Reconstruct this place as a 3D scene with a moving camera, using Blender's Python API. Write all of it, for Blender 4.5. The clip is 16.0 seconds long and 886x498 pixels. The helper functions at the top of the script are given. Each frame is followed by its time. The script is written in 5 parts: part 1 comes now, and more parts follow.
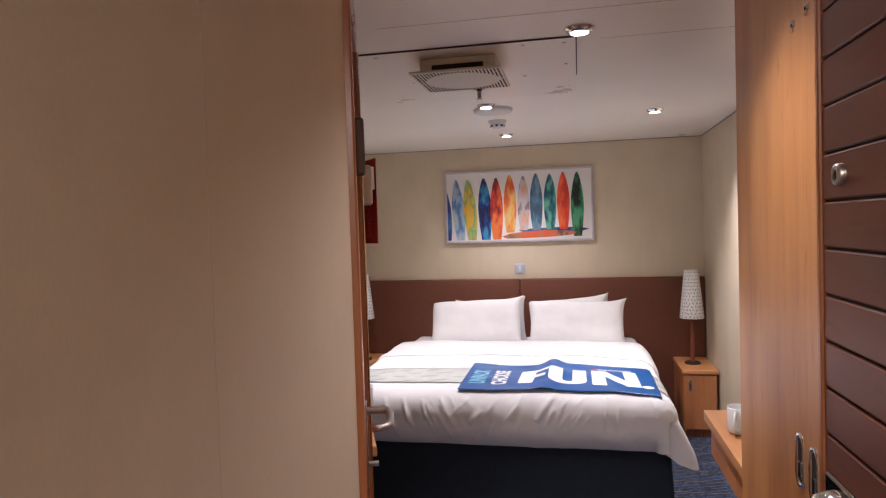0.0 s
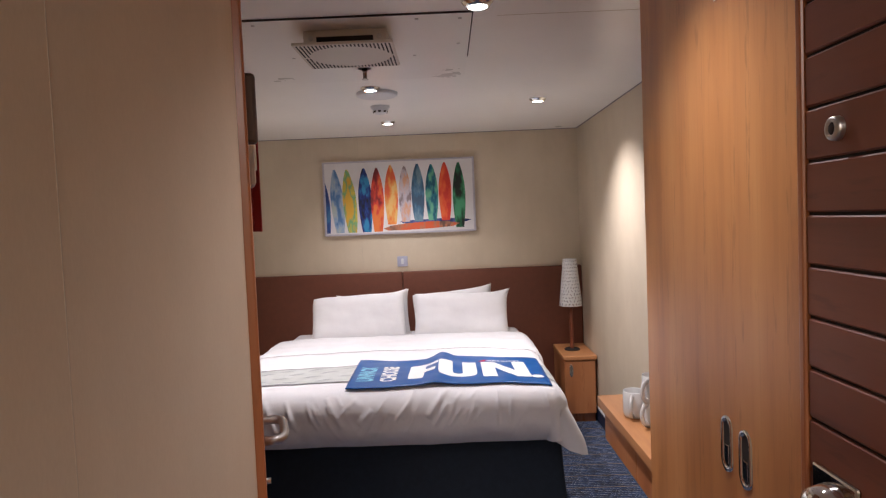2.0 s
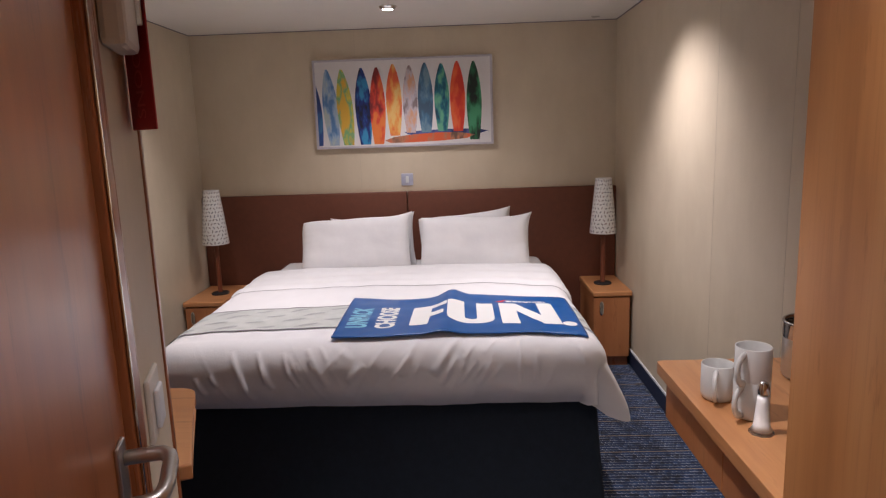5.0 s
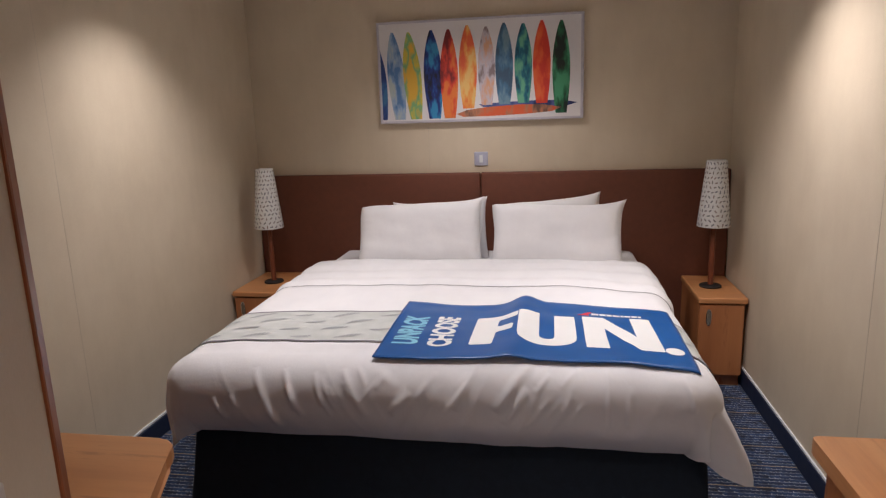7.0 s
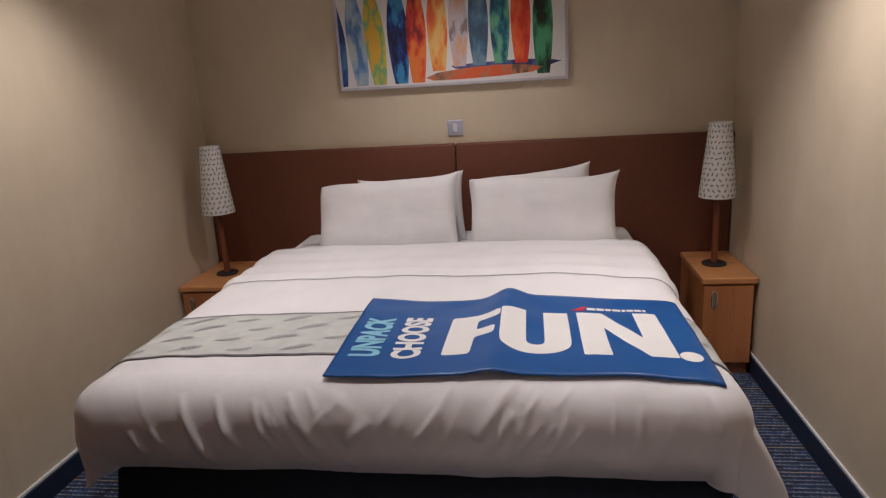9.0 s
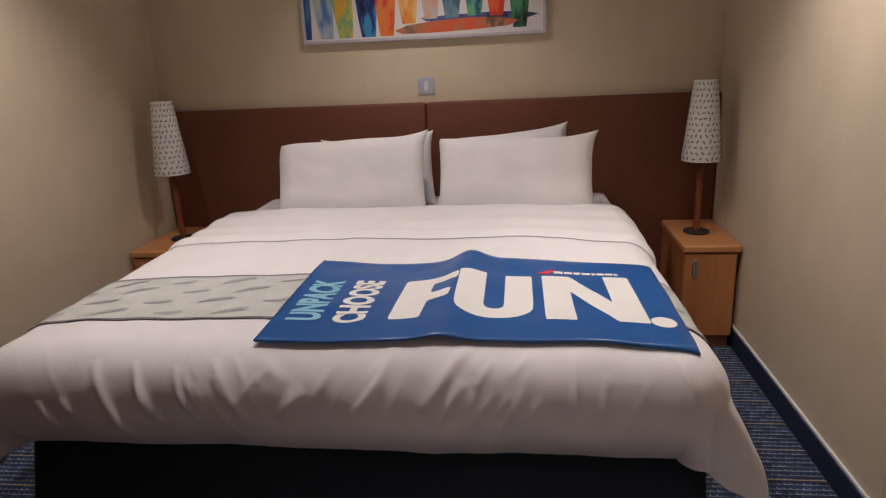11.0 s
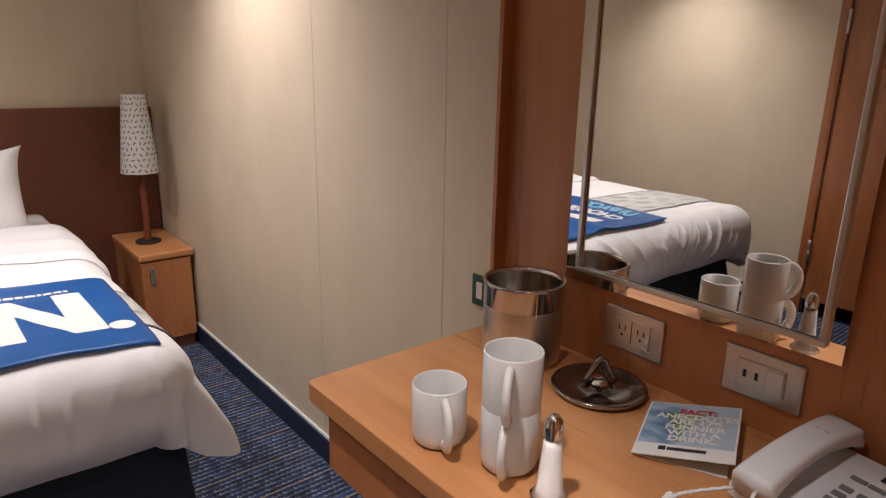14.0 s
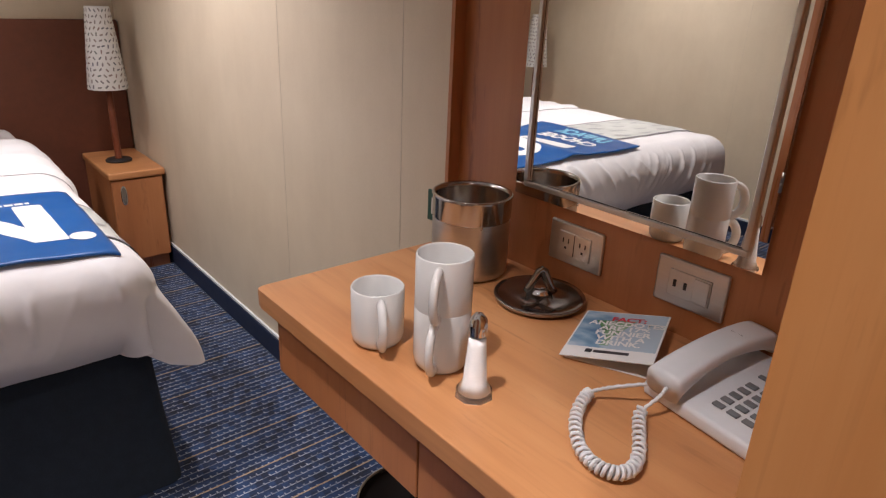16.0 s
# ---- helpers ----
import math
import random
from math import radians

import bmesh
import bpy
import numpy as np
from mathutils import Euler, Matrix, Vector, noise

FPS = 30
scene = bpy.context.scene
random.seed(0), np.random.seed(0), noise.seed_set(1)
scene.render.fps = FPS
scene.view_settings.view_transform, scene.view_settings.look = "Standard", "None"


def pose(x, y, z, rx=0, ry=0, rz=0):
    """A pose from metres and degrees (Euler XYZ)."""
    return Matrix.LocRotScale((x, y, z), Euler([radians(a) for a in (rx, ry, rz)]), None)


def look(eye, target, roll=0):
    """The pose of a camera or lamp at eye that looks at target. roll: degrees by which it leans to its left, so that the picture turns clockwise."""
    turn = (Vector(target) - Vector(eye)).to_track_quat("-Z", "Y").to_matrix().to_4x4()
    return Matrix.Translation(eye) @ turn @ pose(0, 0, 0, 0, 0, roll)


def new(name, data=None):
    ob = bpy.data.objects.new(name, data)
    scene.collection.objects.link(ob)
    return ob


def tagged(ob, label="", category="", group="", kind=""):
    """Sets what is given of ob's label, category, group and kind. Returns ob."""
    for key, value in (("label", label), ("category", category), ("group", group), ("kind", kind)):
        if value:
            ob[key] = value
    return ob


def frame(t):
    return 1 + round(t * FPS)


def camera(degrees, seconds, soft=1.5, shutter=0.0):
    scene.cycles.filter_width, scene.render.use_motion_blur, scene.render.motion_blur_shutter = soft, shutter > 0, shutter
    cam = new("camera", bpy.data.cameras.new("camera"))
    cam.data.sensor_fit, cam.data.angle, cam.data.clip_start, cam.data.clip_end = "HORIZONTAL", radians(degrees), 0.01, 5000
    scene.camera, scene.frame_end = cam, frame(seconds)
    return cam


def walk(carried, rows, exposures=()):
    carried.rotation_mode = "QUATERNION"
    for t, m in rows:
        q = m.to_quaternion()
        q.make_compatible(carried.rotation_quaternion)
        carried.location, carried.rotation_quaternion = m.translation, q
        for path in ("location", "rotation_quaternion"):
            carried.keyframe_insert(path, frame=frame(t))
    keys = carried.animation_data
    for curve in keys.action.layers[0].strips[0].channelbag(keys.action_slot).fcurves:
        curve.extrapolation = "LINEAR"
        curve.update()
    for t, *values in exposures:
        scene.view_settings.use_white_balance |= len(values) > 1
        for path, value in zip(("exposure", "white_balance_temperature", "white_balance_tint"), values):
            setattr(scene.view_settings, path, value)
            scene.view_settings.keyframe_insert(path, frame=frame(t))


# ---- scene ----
cam = camera(69.0, 16.0, soft=1.25, shutter=0.0)
PATH = [
    (0, (0.153, 0.832, 1.499), (-0.26, 2.788, 1.431), -1.8),
    (0.5, (0.15, 0.864, 1.499), (-0.281, 2.817, 1.454), -1.5),
    (1, (0.102, 0.87, 1.494), (-0.236, 2.841, 1.437), -1.9),
    (1.5, (0.054, 0.904, 1.49), (-0.119, 2.896, 1.434), -3.7),
    (2, (0.056, 0.977, 1.472), (0.037, 2.974, 1.376), -2.3),
    (2.5, (0.108, 1.122, 1.463), (0.063, 3.118, 1.341), 0.5),
    (3, (0.118, 1.233, 1.447), (0.019, 3.223, 1.271), -1.9),
    (3.5, (0.105, 1.411, 1.424), (0.018, 3.399, 1.23), -0.0),
    (4, (0.066, 1.482, 1.426), (0.012, 3.459, 1.127), -1.9),
    (4.2, (0.062, 1.503, 1.423), (0.009, 3.475, 1.099), -1.5),
    (6.3, (0.045, 1.988, 1.439), (-0.043, 3.952, 1.071), -2.9),
    (6.5, (0.048, 2.04, 1.434), (-0.064, 3.997, 1.035), -2.3),
    (7, (0.084, 2.177, 1.424), (-0.241, 4.106, 1.008), -1.9),
    (7.5, (0.113, 2.258, 1.422), (-0.312, 4.166, 0.999), -1.6),
    (8, (0.094, 2.345, 1.415), (-0.435, 4.224, 0.963), -1.5),
    (8.5, (0.055, 2.452, 1.418), (-0.386, 4.352, 0.956), -2.5),
    (9, (0.074, 2.575, 1.389), (-0.201, 4.491, 0.885), -3.4),
    (9.2, (0.099, 2.623, 1.383), (-0.168, 4.543, 0.888), -3.2),
    (11.3, (0.15, 2.742, 1.271), (-0.082, 4.644, 0.698), -2.3),
    (11.5, (0.125, 2.721, 1.287), (-0.003, 4.638, 0.734), -1.9),
    (12, (0.06, 2.685, 1.327), (0.169, 4.625, 0.851), -2.9),
    (12.5, (0.038, 2.665, 1.334), (0.463, 4.565, 0.877), -0.7),
    (13, (0.074, 2.62, 1.327), (0.901, 4.384, 0.875), 0.0),
    (13.5, (0.113, 2.591, 1.308), (1.145, 4.238, 0.835), -0.0),
    (14, (0.149, 2.56, 1.28), (1.373, 4.046, 0.737), 1.1),
    (14.5, (0.192, 2.481, 1.26), (1.413, 3.943, 0.649), 3.4),
    (15, (0.199, 2.402, 1.253), (1.351, 3.891, 0.579), 2.8),
    (15.5, (0.199, 2.398, 1.246), (1.336, 3.881, 0.534), 1.7),
    (16, (0.189, 2.49, 1.251), (1.401, 3.899, 0.513), 2.5),
]
EXPOSURES = [(0, 0.98, 5980, 12), (1.6, 0.92, 5980, 11), (2.5, 0.68, 5900, 10), (4.2, 0.60, 5950, 12), (6.5, 0.25, 6150, 10), (7.0, 0.39, 6120, 9), (7.5, 0.27, 6150, 9), (8.0, 0.17, 6150, 10), (9.2, 0.04, 6350, 10), (11.3, 0.03, 6650, 10), (12.5, -0.08, 6800, 10), (13.0, 0.03, 6850, 10), (13.5, 0.45, 6550, 11), (14.2, 0.70, 6300, 11), (16, 0.90, 6120, 10)]
walk(cam, [(t, look(eye, target, roll)) for t, eye, target, roll in PATH], EXPOSURES)


# ---------- light ----------
world = bpy.data.worlds.new("world")
scene.world = world
world.use_nodes = True
world.node_tree.nodes["Background"].inputs[0].default_value = (0.02, 0.018, 0.015, 1)
world.node_tree.nodes["Background"].inputs[1].default_value = 0.3

CEIL = 2.12
# each downlight: place, and the point on or near the floor at which its tilted lens aims
# The last, over the entry, is unseen; added to light wardrobe and door.
SPOTS = [(0.171, 2.96, 0.21, 2.94), (-0.298, 4.15, -0.298, 4.15), (0.586, 4.632, 0.93, 4.55), (-0.316, 5.266, -0.316, 5.45), (-1.192, 4.659, -1.48, 4.65), (0.24, 2.18, 0.24, 2.18)]
WARM = (1.0, 0.885, 0.86)
for sx, sy, ax, ay in SPOTS:
    lamp = bpy.data.lights.new("downlight_beam", "SPOT")
    lamp.energy, lamp.color = (17.0 if sy < 2.5 else 44.0 if sy < 3.0 else 46.0 if sx > 0.5 else 31.0 if sx < -1.0 else 26.0 if sy > 5.0 else 38.0), WARM
    lamp.spot_size, lamp.spot_blend, lamp.shadow_soft_size = radians(78 if 2.5 < sy < 3.0 else 106 if abs(sx + 0.3) > 0.7 and sy > 4.0 else 120), 1.0, 0.028
    new("downlight_beam", lamp).matrix_basis = look((sx, sy, CEIL - 0.03), (ax, ay + 1e-4, 0.75))
# Unseen lamp, added in the passage outside to brighten the entry.
lamp = bpy.data.lights.new("passage_fill", "AREA")
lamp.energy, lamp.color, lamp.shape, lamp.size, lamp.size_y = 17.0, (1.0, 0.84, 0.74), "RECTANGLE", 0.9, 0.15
new("passage_fill", lamp).matrix_basis = pose(0.1, -0.2, CEIL - 0.03)


# ---------- materials ----------
class Nodes:
    """A small builder of node trees."""

    def __init__(self, name):
        self.m = bpy.data.materials.new(name)
        self.m.use_nodes = True
        self.t = self.m.node_tree
        self.b = self.t.nodes["Principled BSDF"]

    def add(self, kind, **settings):
        n = self.t.nodes.new(kind)
        for key, value in settings.items():
            n.inputs[key].default_value = value
        return n

    def link(self, a, b):
        self.t.links.new(a, b)

    def coords(self, scale=(1, 1, 1)):
        c, p = self.add("ShaderNodeTexCoord"), self.add("ShaderNodeMapping")
        p.inputs["Scale"].default_value = scale
        self.link(c.outputs["Object"], p.inputs["Vector"])
        return p.outputs[0]

    def noise(self, scale, stretch=(1, 1, 1), detail=4.0, rough=0.55):
        n = self.add("ShaderNodeTexNoise", Scale=scale, Detail=detail, Roughness=rough)
        self.link(self.coords(stretch), n.inputs["Vector"])
        return n.outputs[0]

    def ramp(self, value, stops):
        n = self.add("ShaderNodeValToRGB")
        e = n.color_ramp.elements
        while len(e) < len(stops):
            e.new(0.5)
        for k, (at, col) in enumerate(stops):
            e[k].position, e[k].color = at, (*col, 1)
        self.link(value, n.inputs[0])
        return n.outputs[0]

    def math(self, op, a, b=0.0):
        n = self.add("ShaderNodeMath")
        n.operation = op
        for k, v in enumerate((a, b)):
            if isinstance(v, (int, float)):
                n.inputs[k].default_value = v
            else:
                self.link(v, n.inputs[k])
        return n.outputs[0]

    def mix(self, fac, a, b, mode="MIX"):
        n = self.t.nodes.new("ShaderNodeMix")
        n.data_type, n.blend_type = "RGBA", mode
        for k, v in ((0, fac), (6, a), (7, b)):
            if isinstance(v, (int, float)):
                n.inputs[k].default_value = v
            elif isinstance(v, tuple):
                n.inputs[k].default_value = (*v, 1)
            else:
                self.link(v, n.inputs[k])
        return n.outputs[2]

    def bump(self, value, strength, distance=0.002):
        n = self.add("ShaderNodeBump", Strength=strength, Distance=distance)
        self.link(value, n.inputs["Height"])
        if self.b.inputs["Normal"].links:
            self.link(self.b.inputs["Normal"].links[0].from_socket, n.inputs["Normal"])
        self.link(n.outputs[0], self.b.inputs["Normal"])

    def done(self, colour=None, rough=0.5, metal=0.0, coat=0.0):
        if isinstance(colour, tuple):
            self.b.inputs["Base Color"].default_value = (*colour, 1)
        elif colour is not None:
            self.link(colour, self.b.inputs["Base Color"])
        if isinstance(rough, (int, float)):
            self.b.inputs["Roughness"].default_value = rough
        else:
            self.link(rough, self.b.inputs["Roughness"])
        self.b.inputs["Metallic"].default_value = metal
        self.b.inputs["Coat Weight"].default_value = coat
        self.b.inputs["Coat Roughness"].default_value = 0.28
        return self.m


def shade_of(c, k):
    return tuple(min(1.0, v * k) for v in c)


def plain(name, colour, rough=0.5, metal=0.0, scale=40.0, vary=0.12, bump=0.0, coat=0.0, stretch=(1, 1, 1)):
    """A surface of one colour with fine variation at two scales."""
    n = Nodes(name)
    fine, broad = n.noise(scale, stretch), n.noise(scale / 9, stretch, 2.0)
    both = n.math("MULTIPLY", n.math("ADD", fine, broad), 0.5)
    c = n.ramp(both, [(0.3, shade_of(colour, 1 - vary)), (0.7, shade_of(colour, 1 + vary))])
    if bump:
        n.bump(fine, bump)
    r = n.math("ADD", n.math("MULTIPLY", n.math("SUBTRACT", both, 0.5), 0.25), rough)
    return n.done(c, r, metal, coat)


def timber(name, dark, mid, light, along="z", rough=0.42, coat=0.2):
    """Lacquered veneer with its grain along one axis."""
    n = Nodes(name)
    st = {"x": (0.06, 1, 1), "y": (1, 0.06, 1), "z": (1, 1, 0.06)}[along]
    streak = n.noise(13.0, st, 6.0, 0.66)
    cloud = n.noise(4.2, tuple(min(1.0, v * 4) for v in st), 4.0, 0.6)
    pore = n.noise(190.0, tuple(v if v == 1 else 0.02 for v in st), 2.0)
    knots = n.noise(42.0, tuple(v if v == 1 else 0.16 for v in st), 4.0, 0.55)
    v = n.math("ADD", n.math("MULTIPLY", streak, 0.42), n.math("MULTIPLY", cloud, 0.58))
    c = n.ramp(v, [(0.36, shade_of(dark, 0.95)), (0.49, mid), (0.63, light)])
    c = n.mix(n.ramp(pore, [(0.58, (0, 0, 0)), (0.76, (0.22, 0.22, 0.22))]), c, shade_of(dark, 0.8))
    c = n.mix(n.ramp(knots, [(0.63, (0, 0, 0)), (0.71, (0.45, 0.45, 0.45))]), c, shade_of(dark, 0.75))
    lane = n.ramp(n.noise(34.0, tuple(v if v == 1 else 0.012 for v in st), 2.0), [(0.64, (0, 0, 0)), (0.69, (1, 1, 1))])
    fleck = n.ramp(n.noise(120.0, tuple(v if v == 1 else 0.16 for v in st), 3.0), [(0.46, (0, 0, 0)), (0.60, (0.48, 0.48, 0.48))])
    c = n.mix(n.math("MULTIPLY", lane, fleck), c, shade_of(dark, 0.62))
    n.bump(streak, 0.06, 0.001)
    return n.done(c, n.math("ADD", n.math("MULTIPLY", streak, 0.15), rough - 0.07), 0.0, coat)


M = {}
n = Nodes("wall_vinyl")
weave = n.noise(380.0, (1, 1, 0.35), 2.0)
blotch = n.noise(5.0, (1, 1, 0.7), 5.0, 0.6)
streaks = n.noise(30.0, (1, 1, 0.05), 3.0)
both = n.math("ADD", n.math("MULTIPLY", blotch, 0.62), n.math("ADD", n.math("MULTIPLY", weave, 0.26), n.math("MULTIPLY", streaks, 0.12)))
c = n.ramp(both, [(0.3, (0.60, 0.508, 0.372)), (0.7, (0.695, 0.602, 0.452))])
n.bump(weave, 0.12, 0.0008)
M["wall"] = n.done(c, 0.55)
M["ceiling"] = plain("ceiling_panel_paint", (0.90, 0.885, 0.84), 0.30, scale=3.0, vary=0.04, coat=0.15)
M["wood"] = timber("cherry_veneer_upright", (0.40, 0.160, 0.044), (0.53, 0.235, 0.074), (0.61, 0.300, 0.108), "z", 0.42, 0.12)
M["wood_y"] = timber("cherry_veneer_along", (0.44, 0.185, 0.066), (0.57, 0.270, 0.105), (0.64, 0.330, 0.140), "y", 0.42)
M["wood_x"] = timber("cherry_veneer_across", (0.46, 0.195, 0.072), (0.55, 0.250, 0.095), (0.60, 0.295, 0.120), "x", 0.42)
# also on the nightstands, where the darker tone stands for weaker light
M["wood_back_and_shaded"] = timber("cherry_back_and_shaded", (0.36, 0.130, 0.045), (0.44, 0.170, 0.060), (0.50, 0.210, 0.080), "z", 0.42)
M["wood_door"] = timber("dark_polished_cherry", (0.27, 0.088, 0.027), (0.36, 0.125, 0.040), (0.44, 0.165, 0.055), "z", 0.30, 0.35)
M["wood_red"] = timber("mahogany_board", (0.15, 0.040, 0.017), (0.195, 0.054, 0.023), (0.24, 0.072, 0.031), "y", 0.4, 0.1)
M["wood_trim"] = timber("reddish_trim", (0.26, 0.085, 0.030), (0.34, 0.115, 0.040), (0.42, 0.150, 0.055), "z", 0.28, 0.35)
M["dark"] = plain("dark_recess", (0.018, 0.012, 0.010), 0.7)
M["headboard"] = plain("brown_headboard_fabric", (0.155, 0.050, 0.026), 0.62, scale=260.0, vary=0.14, bump=0.25)
M["navy"] = plain("navy_base_strip", (0.010, 0.017, 0.045), 0.5, scale=120.0)
M["skirt"] = plain("near_black_navy_skirt", (0.015, 0.022, 0.033), 0.9, scale=300.0, vary=0.25, bump=0.3)
M["skirt"].node_tree.nodes["Principled BSDF"].inputs["Specular IOR Level"].default_value = 0.3
M["steel"] = plain("brushed_steel", (0.60, 0.58, 0.55), 0.33, 1.0, scale=120.0, vary=0.08, stretch=(0.05, 0.05, 1))
M["chrome"] = plain("polished_chrome", (0.72, 0.71, 0.69), 0.10, 1.0, scale=20.0, vary=0.04)
M["darksteel"] = plain("dark_polished_steel", (0.34, 0.32, 0.30), 0.14, 1.0, scale=30.0)
M["chrome_dim"] = plain("satin_band_steel", (0.50, 0.48, 0.46), 0.17, 1.0, scale=30.0)
M["white"] = plain("white_plastic", (0.73, 0.755, 0.77), 0.38, scale=60.0, vary=0.03)
M["cream"] = plain("cream_plastic", (0.66, 0.62, 0.55), 0.42, scale=60.0, vary=0.03)
M["china"] = plain("glazed_white_china", (0.64, 0.64, 0.615), 0.12, scale=12.0, vary=0.02, coat=0.5)
M["salt"] = plain("salt_grains", (0.80, 0.78, 0.75), 0.8, scale=700.0, vary=0.1, bump=0.4)
M["red"] = plain("red_card", (0.42, 0.018, 0.022), 0.45, scale=30.0, vary=0.05)
M["red_pale"] = plain("faded_letter_red", (0.60, 0.10, 0.10), 0.5)
M["blue"] = plain("blue_vinyl_mat", (0.010, 0.092, 0.32), 0.34, scale=30.0, vary=0.10, bump=0.05)
M["print_white"] = plain("printed_white", (0.80, 0.80, 0.78), 0.5, scale=20.0, vary=0.03)
M["print_sky"] = plain("printed_light_blue", (0.24, 0.54, 0.70), 0.5, scale=20.0, vary=0.04)
M["print_red"] = plain("printed_red", (0.60, 0.03, 0.05), 0.5)
M["print_black"] = plain("printed_black", (0.02, 0.02, 0.025), 0.5)
M["key_grey"] = plain("grey_key", (0.17, 0.18, 0.185), 0.5)
M["green"] = plain("dark_green_card", (0.02, 0.075, 0.045), 0.4)
M["bronze"] = plain("dark_bronze", (0.10, 0.065, 0.048), 0.5, 0.6)
M["silver_grey"] = plain("silver_grey_plastic", (0.48, 0.50, 0.62), 0.35, 0.2)
M["joint"] = plain("wall_joint", (0.54, 0.47, 0.365), 0.6)
M["joint_faint"] = plain("entry_wall_joint", (0.53, 0.465, 0.36), 0.6)
M["grey_line"] = plain("line_grey", (0.22, 0.20, 0.23), 0.8)

n = Nodes("white_cotton")
thread, crease = n.noise(900.0, (1, 1, 1), 2.0), n.noise(7.0, (1, 0.6, 1), 5.0, 0.6)
c = n.ramp(crease, [(0.3, (0.78, 0.775, 0.785)), (0.7, (0.84, 0.835, 0.84))])
n.bump(crease, 0.20, 0.010)
n.bump(n.noise(19.0, (1, 0.75, 0.6), 5.0, 0.62), 0.20, 0.006)
n.bump(thread, 0.15, 0.0006)
n.b.inputs["Sheen Weight"].default_value = 0.15
M["cotton"] = n.done(c, 0.75)

n = Nodes("runner_satin")
thread, cloud = n.noise(700.0, (1, 0.3, 1), 2.0), n.noise(14.0, (1, 1, 1), 3.0)
c = n.ramp(cloud, [(0.35, (0.53, 0.555, 0.525)), (0.65, (0.61, 0.625, 0.60))])
n.bump(thread, 0.2, 0.0006)
M["runner"] = n.done(c, 0.55)
M["leaf_grey"] = plain("grey_leaf_weave", (0.385, 0.395, 0.41), 0.6, scale=200.0, vary=0.15)

n = Nodes("carpet_weave")
sep = n.add("ShaderNodeSeparateXYZ")
n.link(n.coords(), sep.inputs[0])
X, Y = sep.outputs[0], sep.outputs[1]
wob = n.math("MULTIPLY", n.math("SUBTRACT", n.noise(55.0, (1, 1, 1), 2.0), 0.5), 0.004)
row = n.math("DIVIDE", n.math("ADD", Y, wob), 0.0225)
rid, rfr = n.math("FLOOR", row), n.math("FRACT", row)
col = n.math("ADD", n.math("DIVIDE", X, 0.0185), n.math("MULTIPLY", rid, 0.5))
cid, cfr = n.math("FLOOR", col), n.math("FRACT", col)


def pick(a, b):
    v, w = n.add("ShaderNodeCombineXYZ"), n.add("ShaderNodeTexWhiteNoise")
    n.link(a, v.inputs[0])
    n.link(b, v.inputs[1])
    n.link(v.outputs[0], w.inputs["Vector"])
    return w.outputs["Value"]


cell = pick(cid, rid)
fuzz = n.noise(520.0, (1, 1, 1), 2.0)
base = n.ramp(n.math("ADD", n.math("MULTIPLY", n.noise(11.0, (1, 2.2, 1), 3.0), 0.48), n.math("ADD", n.math("MULTIPLY", cell, 0.14), n.math("MULTIPLY", fuzz, 0.42))), [(0.38, (0.010, 0.011, 0.019)), (0.54, (0.013, 0.030, 0.082)), (0.72, (0.026, 0.070, 0.185))])
tick = n.math("MULTIPLY", n.math("MULTIPLY", n.math("LESS_THAN", cfr, 0.19), n.math("LESS_THAN", rfr, 0.42)), n.math("MULTIPLY", n.math("GREATER_THAN", cell, 0.15), n.math("ADD", n.math("MULTIPLY", cell, 0.55), 0.25)))
dash = n.math("MULTIPLY", n.math("LESS_THAN", rfr, 0.15), n.math("MULTIPLY", n.math("LESS_THAN", cfr, 0.88), n.math("ADD", n.math("MULTIPLY", cell, 0.45), 0.22)))
dash = n.math("MAXIMUM", dash, tick)
pale = n.ramp(fuzz, [(0.34, (0.20, 0.23, 0.30)), (0.60, (0.66, 0.69, 0.72))])
c = n.mix(dash, base, pale)
bars = n.math("MULTIPLY", n.math("LESS_THAN", rfr, 0.24), n.math("LESS_THAN", n.math("ABSOLUTE", n.math("SUBTRACT", n.math("FLOORED_MODULO", rid, 7.0), 5.0)), 0.5))
c = n.mix(n.math("MULTIPLY", bars, 0.8), c, n.ramp(fuzz, [(0.3, (0.20, 0.135, 0.07)), (0.7, (0.55, 0.41, 0.25))]))
n.bump(n.math("ADD", fuzz, n.math("MULTIPLY", n.math("SINE", n.math("MULTIPLY", row, 6.2832)), 0.4)), 0.4, 0.002)
M["carpet"] = n.done(c, 0.95)

n = Nodes("mirror_glass")
M["mirror"] = n.done((0.93, 0.94, 0.92), 0.010, 1.0)
n = Nodes("clear_glass")
n.b.inputs["Transmission Weight"].default_value = 1.0
n.b.inputs["IOR"].default_value = 1.45
M["glass"] = n.done((0.95, 0.95, 0.95), 0.03)
n = Nodes("lit_lens")
n.b.inputs["Emission Color"].default_value = (1.0, 0.93, 0.82, 1)
n.b.inputs["Emission Strength"].default_value = 14.0
M["lens"] = n.done((0.9, 0.9, 0.9), 0.3)
n = Nodes("shade_card")
n.b.inputs["Subsurface Weight"].default_value = 0.0
M["shade"] = n.done(n.ramp(n.noise(300.0), [(0.3, (0.70, 0.69, 0.66)), (0.7, (0.76, 0.75, 0.72))]), 0.7)
n = Nodes("shade_print")
iso = n.add("ShaderNodeNewGeometry")
